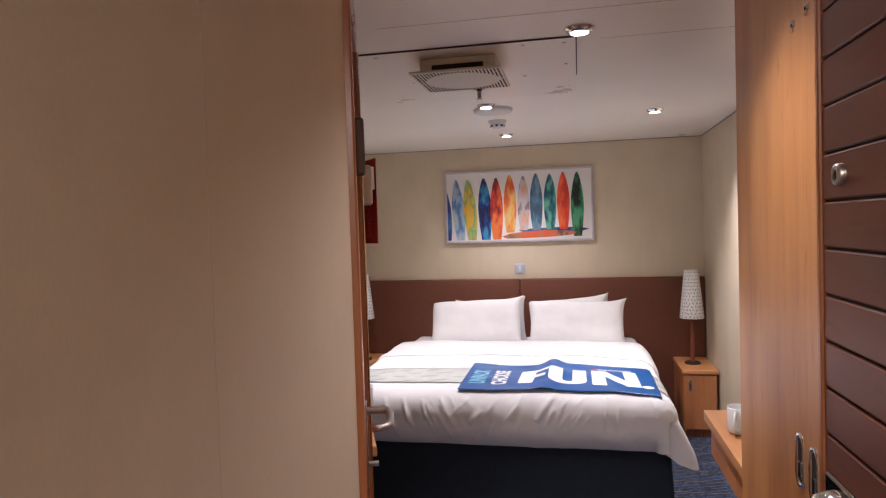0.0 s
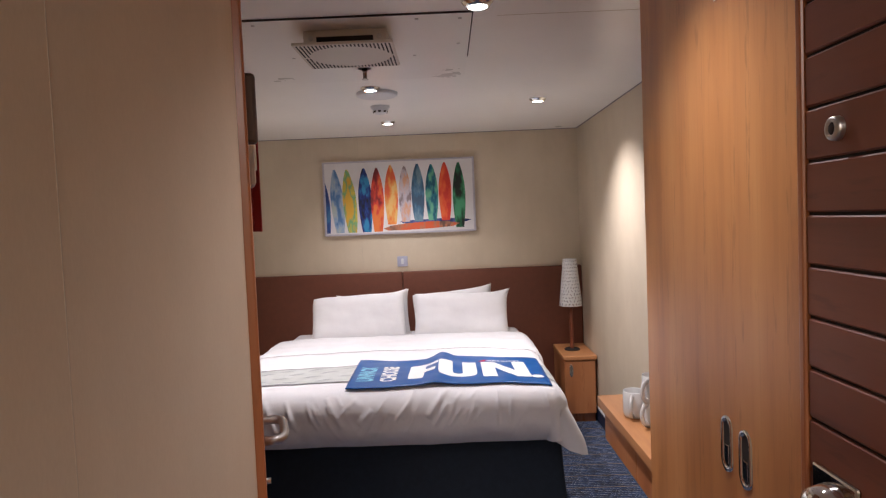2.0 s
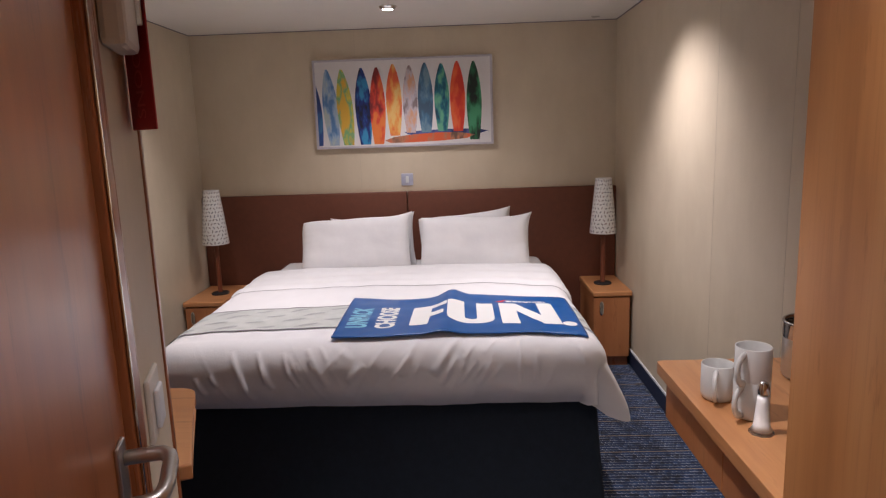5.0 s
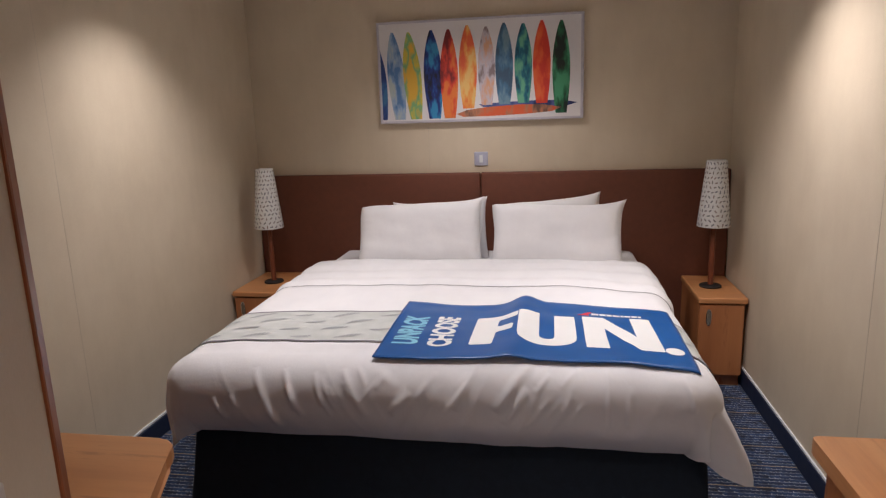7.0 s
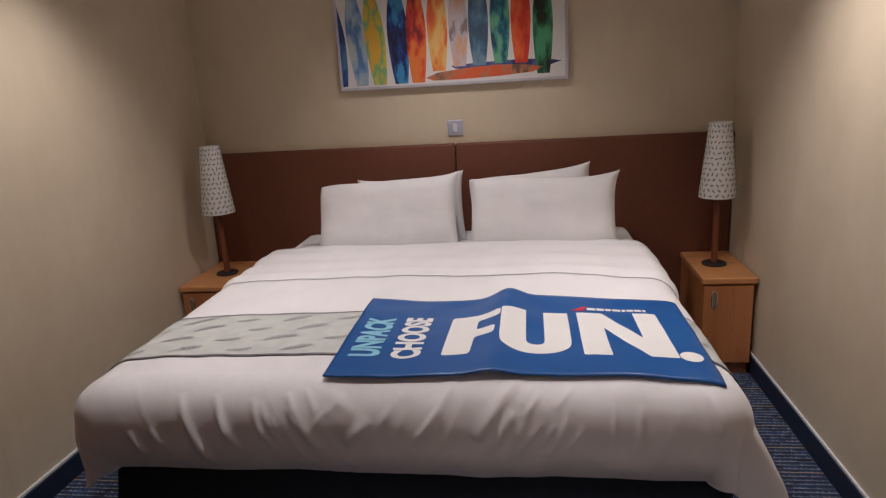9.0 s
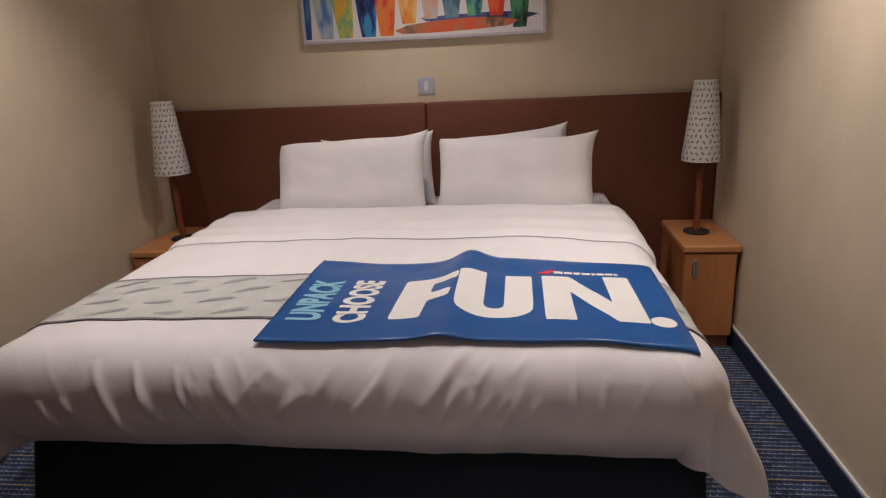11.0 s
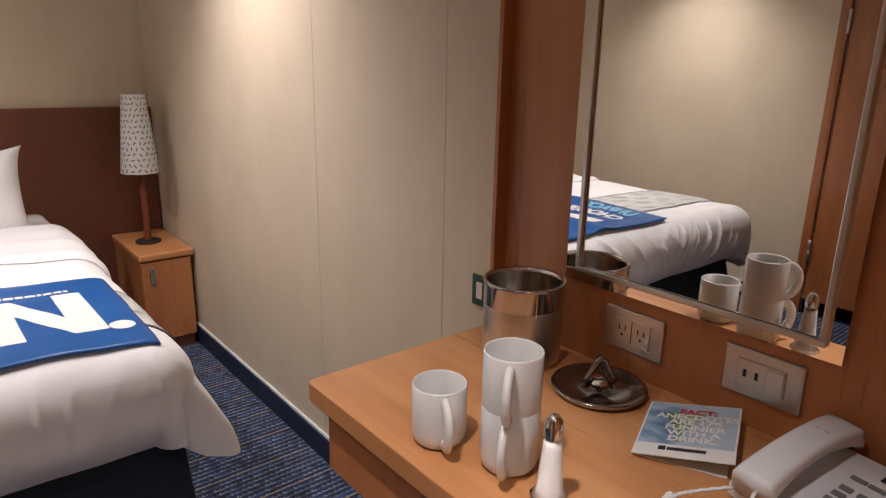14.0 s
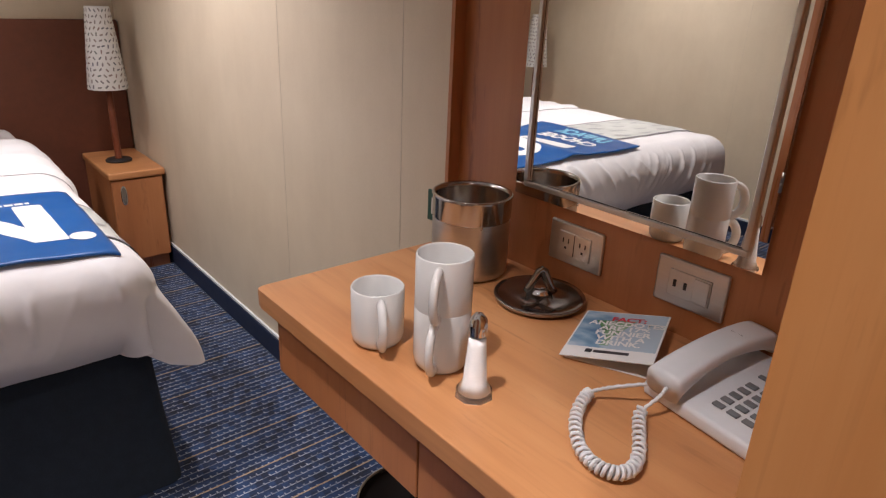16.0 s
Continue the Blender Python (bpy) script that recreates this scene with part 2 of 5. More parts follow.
M["shade_mark"] = n.done(n.ramp(iso.outputs["Random Per Island"], [(0.0, (0.13, 0.14, 0.17)), (0.4, (0.24, 0.22, 0.21)), (0.7, (0.30, 0.22, 0.19)), (1.0, (0.17, 0.21, 0.19))]), 0.7)


def watercolour(name, a, b, c):
    n = Nodes(name)
    big, small = n.noise(7.5, (1.9, 1, 0.8), 3.0), n.noise(34.0, (1.4, 1, 0.5), 4.0)
    v = n.math("ADD", n.math("MULTIPLY", n.math("SUBTRACT", big, 0.5), 2.6), n.math("ADD", n.math("MULTIPLY", n.math("SUBTRACT", small, 0.5), 0.6), 0.5))
    split = n.add("ShaderNodeSeparateXYZ")
    n.link(n.coords(), split.inputs[0])
    v = n.math("ADD", n.math("MULTIPLY", v, 0.75), n.math("MULTIPLY", n.math("SUBTRACT", 0.566, split.outputs[2]), 0.5))
    return n.done(n.ramp(v, [(0.34, a), (0.52, b), (0.72, c)]), 0.6)


# ---------- mesh helpers ----------
def chain(ob):
    m = ob.matrix_basis.copy()
    while ob.parent:
        ob = ob.parent
        m = ob.matrix_basis @ m
    return m


def part(name, bm, material, parent=None, label="", smooth=False):
    """One mesh object from a bmesh laid out in world places, under a thing or a part."""
    if parent is not None:
        bm.transform(chain(parent).inverted())
    me = bpy.data.meshes.new(name)
    bmesh.ops.recalc_face_normals(bm, faces=bm.faces)
    bm.to_mesh(me)
    bm.free()
    me.materials.append(material)
    if smooth:
        for p in me.polygons:
            p.use_smooth = True
    ob = new(name, me)
    ob.parent = parent
    if label:
        ob["label"] = label
    return ob


def thing(name, x, y, z, label, category, group="", rz=0.0):
    ob = new(name)
    ob.empty_display_size = 0.05
    ob.matrix_basis = pose(x, y, z, 0, 0, rz)
    return tagged(ob, label, category, group)


def single(name, bm, material, base, label, category, group="", kind="", smooth=False):
    """A thing that is one mesh, with its origin at its base."""
    bm.transform(Matrix.Translation(-Vector(base)))
    ob = part(name, bm, material, None, "", smooth)
    ob.matrix_basis = pose(*base)
    return tagged(ob, label, category, group, kind)


def box(x0, x1, y0, y1, z0, z1, bevel=0.0, segments=2):
    bm = bmesh.new()
    bmesh.ops.create_cube(bm, size=1.0)
    bm.transform(Matrix.Translation(((x0 + x1) / 2, (y0 + y1) / 2, (z0 + z1) / 2)) @ Matrix.Diagonal((x1 - x0, y1 - y0, z1 - z0, 1)))
    if bevel:
        bmesh.ops.bevel(bm, geom=bm.edges[:], offset=bevel, segments=segments, profile=0.5, affect="EDGES", clamp_overlap=True)
    return bm


def turned(bm, m):
    bm.transform(m)
    return bm


def joined(*parts):
    out = bmesh.new()
    for b in parts:
        me = bpy.data.meshes.new("scratch")
        b.to_mesh(me)
        b.free()
        out.from_mesh(me)
        bpy.data.meshes.remove(me)
    return out


def lathe(profile, x, y, z, steps=40):
    """A turned body from (radius, height) pairs."""
    bm = bmesh.new()
    rings = []
    for r, h in profile:
        if r < 1e-5:
            rings.append([bm.verts.new((x, y, z + h))])
        else:
            rings.append([bm.verts.new((x + r * math.cos(k * math.tau / steps), y + r * math.sin(k * math.tau / steps), z + h)) for k in range(steps)])
    for a, b in zip(rings, rings[1:]):
        for k in range(steps):
            q = [a[k % len(a)], a[(k + 1) % len(a)], b[(k + 1) % len(b)], b[k % len(b)]]
            q = list(dict.fromkeys(q))
            if len(q) > 2:
                bm.faces.new(q)
    return bm


def tube(points, radius, steps=10, flat=1.0):
    """A round or flattened bar along points."""
    bm = bmesh.new()
    pts = [Vector(p) for p in points]
    rings, up = [], Vector((0.13, 0.21, 1)).normalized()
    for k, p in enumerate(pts):
        d = (pts[min(k + 1, len(pts) - 1)] - pts[max(k - 1, 0)]).normalized()
        side = d.cross(up).normalized()
        over = side.cross(d).normalized()
        rings.append([bm.verts.new(p + side * radius * math.cos(a) + over * radius * flat * math.sin(a)) for a in (q * math.tau / steps for q in range(steps))])
        up = over
    for a, b in zip(rings, rings[1:]):
        for k in range(steps):
            bm.faces.new((a[k], a[(k + 1) % steps], b[(k + 1) % steps], b[k]))
    bm.faces.new(rings[0])
    bm.faces.new(rings[-1][::-1])
    return bm


def prism(outline, z0, z1, bevel=0.0):
    """An upright block over an outline in plan."""
    bm = bmesh.new()
    low = [bm.verts.new((x, y, z0)) for x, y in outline]
    top = [bm.verts.new((x, y, z1)) for x, y in outline]
    bm.faces.new(low[::-1])
    bm.faces.new(top)
    for k in range(len(outline)):
        j = (k + 1) % len(outline)
        bm.faces.new((low[k], low[j], top[j], top[k]))
    if bevel:
        bmesh.ops.bevel(bm, geom=[e for e in bm.edges if abs(e.verts[0].co.z - e.verts[1].co.z) < 1e-6], offset=bevel, segments=3, profile=0.5, affect="EDGES", clamp_overlap=True)
    return bm


def sheet(rows):
    """A surface through a grid of points."""
    bm = bmesh.new()
    v = [[bm.verts.new(p) for p in r] for r in rows]
    for a, b in zip(v, v[1:]):
        for k in range(len(a) - 1):
            bm.faces.new((a[k], a[k + 1], b[k + 1], b[k]))
    return bm


def flat_shape(outline, thick=0.0):
    bm = bmesh.new()
    f = bm.faces.new([bm.verts.new((x, y, 0)) for x, y in outline])
    if thick:
        r = bmesh.ops.extrude_face_region(bm, geom=[f])
        bmesh.ops.translate(bm, vec=(0, 0, thick), verts=[v for v in r["geom"] if isinstance(v, bmesh.types.BMVert)])
    return bm


def lettering(words, size, bold=0.0, align="LEFT"):
    """Words as a flat mesh, in the built-in font."""
    cu = bpy.data.curves.new("words", "FONT")
    cu.body, cu.size, cu.offset, cu.align_x = words, size, bold, align
    ob = new("words", cu)
    graph = bpy.context.evaluated_depsgraph_get()
    graph.update()
    me = bpy.data.meshes.new_from_object(ob.evaluated_get(graph))
    bm = bmesh.new()
    bm.from_mesh(me)
    bpy.data.objects.remove(ob)
    bpy.data.curves.remove(cu)
    bpy.data.meshes.remove(me)
    return bm


def structure(name, bm, material, label, category):
    return tagged(part(name, bm, material), label, category, "", "structure")


# ---------- shell of the cabin ----------
XL, XR, YB, YW = -1.69, 1.066, 5.95, 2.875
ANG = radians(18.0)
P0 = Vector((-0.25, 1.95, 0))
ALONG = Vector((-math.sin(ANG), math.cos(ANG), 0))
OUT = Vector((math.cos(ANG), math.sin(ANG), 0))
SLANT = Matrix(((ALONG.x, OUT.x, 0, P0.x), (ALONG.y, OUT.y, 0, P0.y), (0, 0, 1, 0), (0, 0, 0, 1)))  # along the slanted wall, out of it, up
S_END = 0.928


def on_slant(s0, s1, o0, o1, z0, z1, bevel=0.0):
    bm = turned(box(s0, s1, o0, o1, z0, z1, bevel), SLANT)
    bmesh.ops.reverse_faces(bm, faces=bm.faces)
    return bm


structure("floor", box(XL - 0.1, XR + 0.1, 0.86, YB + 0.1, -0.05, 0.0), M["carpet"], "blue striped woven carpet with tan lines", "carpet")
structure("floor_passage", box(-1.6, 1.9, -0.75, 0.86, -0.05, -0.001), M["carpet"], "carpet of the passage outside the cabin", "carpet")
structure("ceiling", box(XL - 0.1, XR + 0.1, 0.86, YB + 0.1, CEIL, CEIL + 0.05), M["ceiling"], "off-white satin metal ceiling panels", "ceiling")
structure("ceiling_passage", box(-1.6, 1.9, -0.75, 0.86, CEIL + 0.001, CEIL + 0.05), M["ceiling"], "off-white ceiling of the passage", "ceiling")
structure("wall_north", box(XL - 0.1, XR + 0.1, YB, YB + 0.08, 0, CEIL), M["wall"], "cream vinyl wall behind the bed", "wall")
structure("wall_niche", box(1.111, 1.19, 0.86, 3.512, 0, CEIL), M["wall"], "cream wall of the niche behind desk and wardrobe", "wall")
structure("wall_east", box(XR, XR + 0.08, 3.512, YB, 0, CEIL), M["wall"], "cream vinyl wall beside the bed and desk", "wall")
structure("wall_west", box(XL - 0.08, XL, YW, YB, 0, CEIL), M["wall"], "cream vinyl wall with a connecting door", "wall")
structure("wall_bathroom", box(XL, -0.60, YW - 0.06, YW, 0, CEIL), M["wall"], "cream vinyl end wall of the bathroom", "wall")
structure("wall_entry", box(-0.31, -0.248, 0.86, 1.931, 0, CEIL), M["wall"], "cream wall panel of the entry", "wall")
structure("wall_passage_west", box(-1.6, -0.25, 0.80, 0.86, 0, CEIL), M["wall"], "cream wall of the passage", "wall")
structure("wall_passage_east", box(0.55, 1.9, 0.80, 0.86, 0, CEIL), M["wall"], "cream wall of the passage", "wall")
structure("wall_passage_south", box(-1.6, 1.9, -0.83, -0.75, 0, CEIL), M["wall"], "cream far wall of the passage", "wall")
structure("wall_passage_end", box(-1.68, -1.6, -0.83, 0.86, 0, CEIL), M["wall"], "cream end wall of the passage", "wall")
structure("wall_passage_end_east", box(1.9, 1.98, -0.83, 0.86, 0, CEIL), M["wall"], "cream end wall of the passage", "wall")
structure("door_lintel", box(-0.25, 0.55, 0.80, 0.86, 2.03, CEIL), M["wall"], "cream lintel above the cabin doorway", "wall")

# slanted bathroom wall with its doorway
DOOR_S0, DOOR_S1, DOOR_H = -0.02, 0.63, 2.02
structure("wall_bathroom_slanted", joined(on_slant(DOOR_S1, S_END, -0.06, 0.0, 0, CEIL), on_slant(DOOR_S0, DOOR_S1, -0.06, 0.0, DOOR_H, CEIL)), M["wall"], "cream slanted bathroom wall with a wooden door", "wall")
structure("trim", on_slant(S_END, S_END + 0.022, -0.075, 0.004, 0, CEIL, 0.004), M["wood_trim"], "reddish wooden strip on the wall's end", "trim")
structure("trim_joint_entry", box(-0.2484, -0.2477, 1.4795, 1.4805, 0.0, CEIL), M["joint_faint"], "faint joint between wall panels", "trim")
for k, yj in enumerate((3.672, 4.27)):
    structure("trim_joint_east", box(XR - 0.0006, XR + 0.001, yj, yj + 0.0014, 0.09, CEIL), M["joint"], "thin joint between cream wall panels", "trim")
for xj in (-0.615,):
    structure("trim_joint_north", box(xj, xj + 0.0014, YB - 0.0006, YB + 0.001, 1.07, CEIL), M["joint"], "thin joint between cream wall panels", "trim")
structure("trim_joint_west", box(XL - 0.001, XL + 0.0004, 4.2755, 4.2765, 0.09, CEIL), M["joint"], "thin joint between cream wall panels", "trim")
structure("trim_joint_ceiling", box(-0.45, 0.90, 2.7735, 2.7765, CEIL - 0.0006, CEIL), M["joint"], "thin joint between ceiling panels", "trim")
structure("trim_joint_ceiling_side", box(0.24, XR, 3.098, 3.1005, CEIL - 0.0006, CEIL), M["joint"], "thin joint between ceiling panels", "trim")
# shadow gap under the ceiling
structure("trim_ceiling_north", box(XL, XR, YB - 0.006, YB, CEIL - 0.004, CEIL), M["grey_line"], "dark shadow line under the ceiling", "trim")
structure("trim_ceiling_east", box(XR - 0.006, XR, 3.512, YB - 0.006, CEIL - 0.004, CEIL), M["grey_line"], "dark shadow line under the ceiling", "trim")
structure("trim_ceiling_west", box(XL, XL + 0.006, YW, YB - 0.006, CEIL - 0.004, CEIL), M["grey_line"], "dark shadow line under the ceiling", "trim")
# navy base strip with a pale seal on top
structure("baseboard_east", box(XR - 0.012, XR, 3.512, YB - 0.07, 0.0, 0.085, 0.003), M["navy"], "dark navy base strip along the wall", "baseboard")
structure("baseboard_west", box(XL, XL + 0.012, YW, YB - 0.07, 0.0, 0.085, 0.003), M["navy"], "dark navy base strip along the wall", "baseboard")
structure("baseboard_seal_east", box(XR - 0.008, XR, 3.512, YB - 0.07, 0.086, 0.098, 0.002), M["white"], "white sealing strip above the base", "baseboard")
structure("baseboard_seal_west", box(XL, XL + 0.008, YW, YB - 0.07, 0.086, 0.098, 0.002), M["white"], "white sealing strip above the base", "baseboard")


# ---------- ceiling fittings ----------
def downlight(x, y):
    ob = thing("downlight", x, y, CEIL, "small white lit recessed ceiling downlight", "downlight", "ceiling downlights")
    part("rim", lathe([(0.030, -0.016), (0.034, -0.018), (0.040, -0.010), (0.047, -0.004), (0.049, 0.0), (0.030, 0.0), (0.030, -0.016)], x, y, CEIL), M["chrome"], ob, "silver rim", True)
    part("lens", lathe([(0.0, -0.017), (0.020, -0.016), (0.0295, -0.011), (0.0295, -0.003), (0.0, -0.002)], x, y, CEIL), M["lens"], ob, "glowing lens", True)


# the unseen entry lamp gets a fitting too
for sx, sy, ax, ay in SPOTS:
    downlight(sx, sy)

panel = thing("access_panel", -0.30, 3.40, CEIL, "off-white metal access panel in the ceiling", "ceiling panel")
part("plate", box(-0.78, 0.158, 3.045, 3.98, CEIL - 0.003, CEIL), M["ceiling"], panel)
part("gap", joined(box(-0.78, 0.163, 3.037, 3.045, CEIL - 0.0045, CEIL), box(0.158, 0.162, 3.045, 3.60, CEIL - 0.0045, CEIL)), M["dark"], panel, "dark gap")
for px, py in ((0.12, 3.10), (-0.02, 3.09), (0.12, 3.40), (-0.05, 3.55), (-0.55, 3.09), (-0.52, 3.52)):
    part("screw", lathe([(0.0, -0.006), (0.006, -0.0055), (0.007, -0.003), (0.0, -0.003)], px, py, CEIL, 12), M["steel"], panel, "small steel screw", True)

vent = thing("ceiling_vent", -0.27, 3.28, CEIL, "square off-white slotted air vent hanging below the ceiling", "air vent")
part("backing", box(-0.405, -0.125, 3.165, 3.40, CEIL - 0.055, CEIL - 0.003, 0.004), M["cream"], vent)
part("opening", box(-0.36, -0.17, 3.160, 3.166, CEIL - 0.05, CEIL - 0.028), M["dark"], vent, "dark air gap")
part("frame", box(-0.436, -0.102, 3.115, 3.445, CEIL - 0.066, CEIL - 0.056, 0.003), M["cream"], vent)
slots = []
for k in range(25):
    u = -0.424 + k * 0.0128
    for w in range(2):
        edge = 0.125 * math.sqrt(max(0.0, 1 - ((u + 0.2665) / 0.140) ** 2))
        y0, y1 = (3.124, 3.280 - edge - 0.010) if w == 0 else (3.280 + edge + 0.010, 3.436)
        if y1 - y0 > 0.010:
            slots.append(box(u, u + 0.0052, y0, y1, CEIL - 0.0672, CEIL - 0.0655))
part("slot_field", joined(*slots), M["dark"], vent, "rows of dark slots")
for bx in (-0.380, -0.150):
    part("bolt", turned(lathe([(0.0, 0.004), (0.008, 0.003), (0.009, 0.0)], 0, 0, 0, 12), pose(bx, 3.165, CEIL - 0.03, 90)), M["steel"], vent)

sprinkler = thing("fire_sprinkler", -0.272, 3.746, CEIL, "small chrome fire sprinkler in the ceiling", "sprinkler")
part("collar", lathe([(0.0, -0.003), (0.030, -0.003), (0.034, 0.0)], -0.272, 3.746, CEIL, 24), M["chrome"], sprinkler, "", True)
part("stem", lathe([(0.0, -0.045), (0.008, -0.045), (0.009, -0.02), (0.012, -0.003), (0.0, -0.003)], -0.272, 3.746, CEIL, 16), M["darksteel"], sprinkler, "", True)
part("deflector", lathe([(0.0, -0.050), (0.014, -0.049), (0.014, -0.046), (0.0, -0.046)], -0.272, 3.746, CEIL, 16), M["steel"], sprinkler, "", True)

single("ceiling_rose", lathe([(0.0, -0.020), (0.094, -0.019), (0.103, -0.014), (0.105, 0.0)], -0.28, 4.29, CEIL, 48), M["white"], (-0.28, 4.29, CEIL), "flat round white cover plate on the ceiling", "cover plate", smooth=True)

det = thing("smoke_detector", -0.304, 4.672, CEIL, "round white smoke detector on the ceiling", "smoke detector")
part("base", lathe([(0.0, -0.016), (0.050, -0.016), (0.054, -0.010), (0.054, 0.0)], -0.304, 4.672, CEIL, 40), M["white"], det, "", True)
part("head", lathe([(0.0, -0.046), (0.022, -0.046), (0.034, -0.040), (0.042, -0.026), (0.044, -0.017)], -0.304, 4.672, CEIL, 40), M["white"], det, "", True)
for k in range(8):
    a = k * math.tau / 8
    part("grille", turned(box(-0.007, 0.007, -0.0015, 0.0015, -0.005, 0.005), pose(-0.304 + 0.040 * math.cos(a), 4.672 + 0.040 * math.sin(a), CEIL - 0.033, 0, 0, math.degrees(a) + 90)), M["dark"], det)


# ---------- bathroom door in the slanted wall ----------
door = tagged(new("door_1"), "closed glossy cherry-wood bathroom door with steel lever", "door", "", "structure")
door.matrix_basis = Matrix.Translation(P0 + ALONG * 0.29)
part("door_frame", joined(on_slant(-0.019, 0.042, -0.07, 0.010, 0, DOOR_H, 0.004), on_slant(0.556, 0.629, -0.07, 0.010, 0, DOOR_H, 0.004), on_slant(0.042, 0.556, -0.07, 0.010, DOOR_H - 0.05, DOOR_H, 0.004)), M["wood_trim"], door, "polished reddish wooden frame")
part("door_leaf", on_slant(0.056, 0.549, -0.045, -0.002, 0.01, DOOR_H - 0.055, 0.003), M["wood_door"], door, "glossy cherry-wood leaf")
part("gasket", joined(on_slant(0.042, 0.056, -0.05, -0.010, 0, DOOR_H - 0.05), on_slant(0.549, 0.556, -0.05, -0.008, 0, DOOR_H - 0.05)), M["dark"], door, "dark gap round the leaf")
# Steel sliver added to imitate the bright reflection in the door gap.
part("gap_glint", on_slant(0.0505, 0.0535, -0.010, -0.003, 0.02, DOOR_H - 0.06), M["steel"], door, "steel sliver imitating the bright reflection in the gap")
part("edge_strip", on_slant(0.557, 0.565, 0.010, 0.014, 0, DOOR_H - 0.05, 0.002), M["chrome"], door, "bright metal edge")
for hz in (1.60, 0.35):
    h = part("hinge", on_slant(0.034, 0.056, 0.004, 0.026, hz, hz + 0.11, 0.006), M["bronze"], door, "dark bronze hinge")
plate = part("handle_plate", on_slant(0.470, 0.515, -0.002, 0.004, 0.83, 1.05, 0.004), M["steel"], door, "steel plate")
lever = [P0 + ALONG * s + OUT * o + Vector((0, 0, z)) for s, o, z in ((0.500, 0.002, 1.024), (0.500, 0.040, 1.024), (0.498, 0.052, 1.024), (0.490, 0.060, 1.023), (0.476, 0.063, 1.021), (0.432, 0.063, 1.014), (0.414, 0.060, 1.011), (0.404, 0.052, 1.009), (0.401, 0.040, 1.008), (0.401, 0.014, 1.008))]
part("handle", tube(lever, 0.0100, 14), M["steel"], door, "brushed steel lever", True)
part("thumb_turn", tube([P0 + ALONG * 0.495 + OUT * o + Vector((0, 0, 0.885)) for o in (0.003, 0.012, 0.03)], 0.007, 12), M["steel"], door, "steel thumb turn", True)

# things on the slanted wall
sw = thing("light_switch", *(P0 + ALONG * 0.75 + Vector((0, 0, 0.945))), "white square light switch on the wall", "light switch")
part("plate", on_slant(0.70, 0.80, 0.0, 0.009, 0.945, 1.055, 0.004), M["cream"], sw)
part("rocker", on_slant(0.725, 0.775, 0.009, 0.018, 0.962, 1.03, 0.004), M["white"], sw)
dev = thing("wall_box", *(P0 + ALONG * 0.74 + Vector((0, 0, 1.572))), "cream plastic box fixed to the wall", "wall box")
part("body", on_slant(0.68, 0.80, 0.0, 0.038, 1.572, 1.685, 0.010), M["cream"], dev)
part("hook", on_slant(0.797, 0.806, 0.02, 0.045, 1.62, 1.69, 0.002), M["steel"], dev)
hanger = thing("door_hanger", *(P0 + ALONG * 0.875 + Vector((0, 0, 1.455))), "red card door hanger with a round hole", "door hanger")
CU = (OUT * 0.55 - ALONG * 0.83).normalized()
CN = CU.cross(Vector((0, 0, 1)))
CARD = Matrix.Translation(P0 + ALONG * 0.875 + OUT * 0.004 + Vector((0, 0, 1.455))) @ Matrix(((CU.x, 0, CN.x, 0), (CU.y, 0, CN.y, 0), (0, 1, 0, 0), (0, 0, 0, 1)))
card = flat_shape([(0.0, 0.0), (0.085, 0.0), (0.085, 0.262), (0.0, 0.255)], 0.0025)
part("card", turned(card, CARD), M["red"], hanger)
ring = flat_shape([(0.034 + 0.016 * math.cos(k * math.tau / 20), 0.21 + 0.020 * math.sin(k * math.tau / 20)) for k in range(20)], 0.0006)
part("hole", turned(ring, CARD @ Matrix.Translation((0, 0, 0.0026))), M["cream"], hanger, "pale round hole")
part("word", turned(lettering("SNOOZIN'", 0.040), CARD @ Matrix.Translation((0.055, 0.018, 0.0032)) @ pose(0, 0, 0, 0, 0, 90)), M["red_pale"], hanger, "faded pink lettering")


# ---------- open cabin door ----------
cdoor = tagged(new("door_2"), "open cabin door of dark reddish boards with viewer", "door", "", "structure")
cdoor.matrix_basis = pose(0.45, 1.30, 0)
DX, DY0, DY1 = 0.43, 0.90, 1.655
part("leaf", box(DX + 0.004, DX + 0.045, DY0, DY1, 0.012, 2.0), M["dark"], cdoor, "dark core showing in the joints")
part("edge_strip", box(DX - 0.003, DX + 0.046, DY1, DY1 + 0.012, 0.012, 2.0, 0.003), M["wood_trim"], cdoor, "lighter wooden edge")
zb = 0.0074
while zb + 0.052 < 2.0:
    part("board", box(DX, DX + 0.006, DY0, DY1 - 0.001, zb, zb + 0.0506, 0.0018, 1), M["wood_red"], cdoor)
    zb += 0.0539
view = part("door_viewer", turned(lathe([(0.0, 0.006), (0.006, 0.006), (0.007, 0.008), (0.011, 0.007), (0.012, 0.004), (0.012, 0.0)], 0, 0, 0, 28), pose(DX, 1.597, 1.542, 0, -90, 0)), M["steel"], cdoor, "round steel door viewer", True)
part("glass", turned(lathe([(0.0, 0.0075), (0.005, 0.007), (0.006, 0.0062)], 0, 0, 0, 20), pose(DX, 1.597, 1.542, 0, -90, 0)), M["dark"], view, "", True)
lock = part("lock", turned(lathe([(0.0, 0.030), (0.018, 0.030), (0.026, 0.026), (0.030, 0.012), (0.032, 0.0)], 0, 0, 0, 32), pose(DX, 1.60, 1.165, 0, -90, 0)), M["chrome"], cdoor, "chrome lock knob", True)
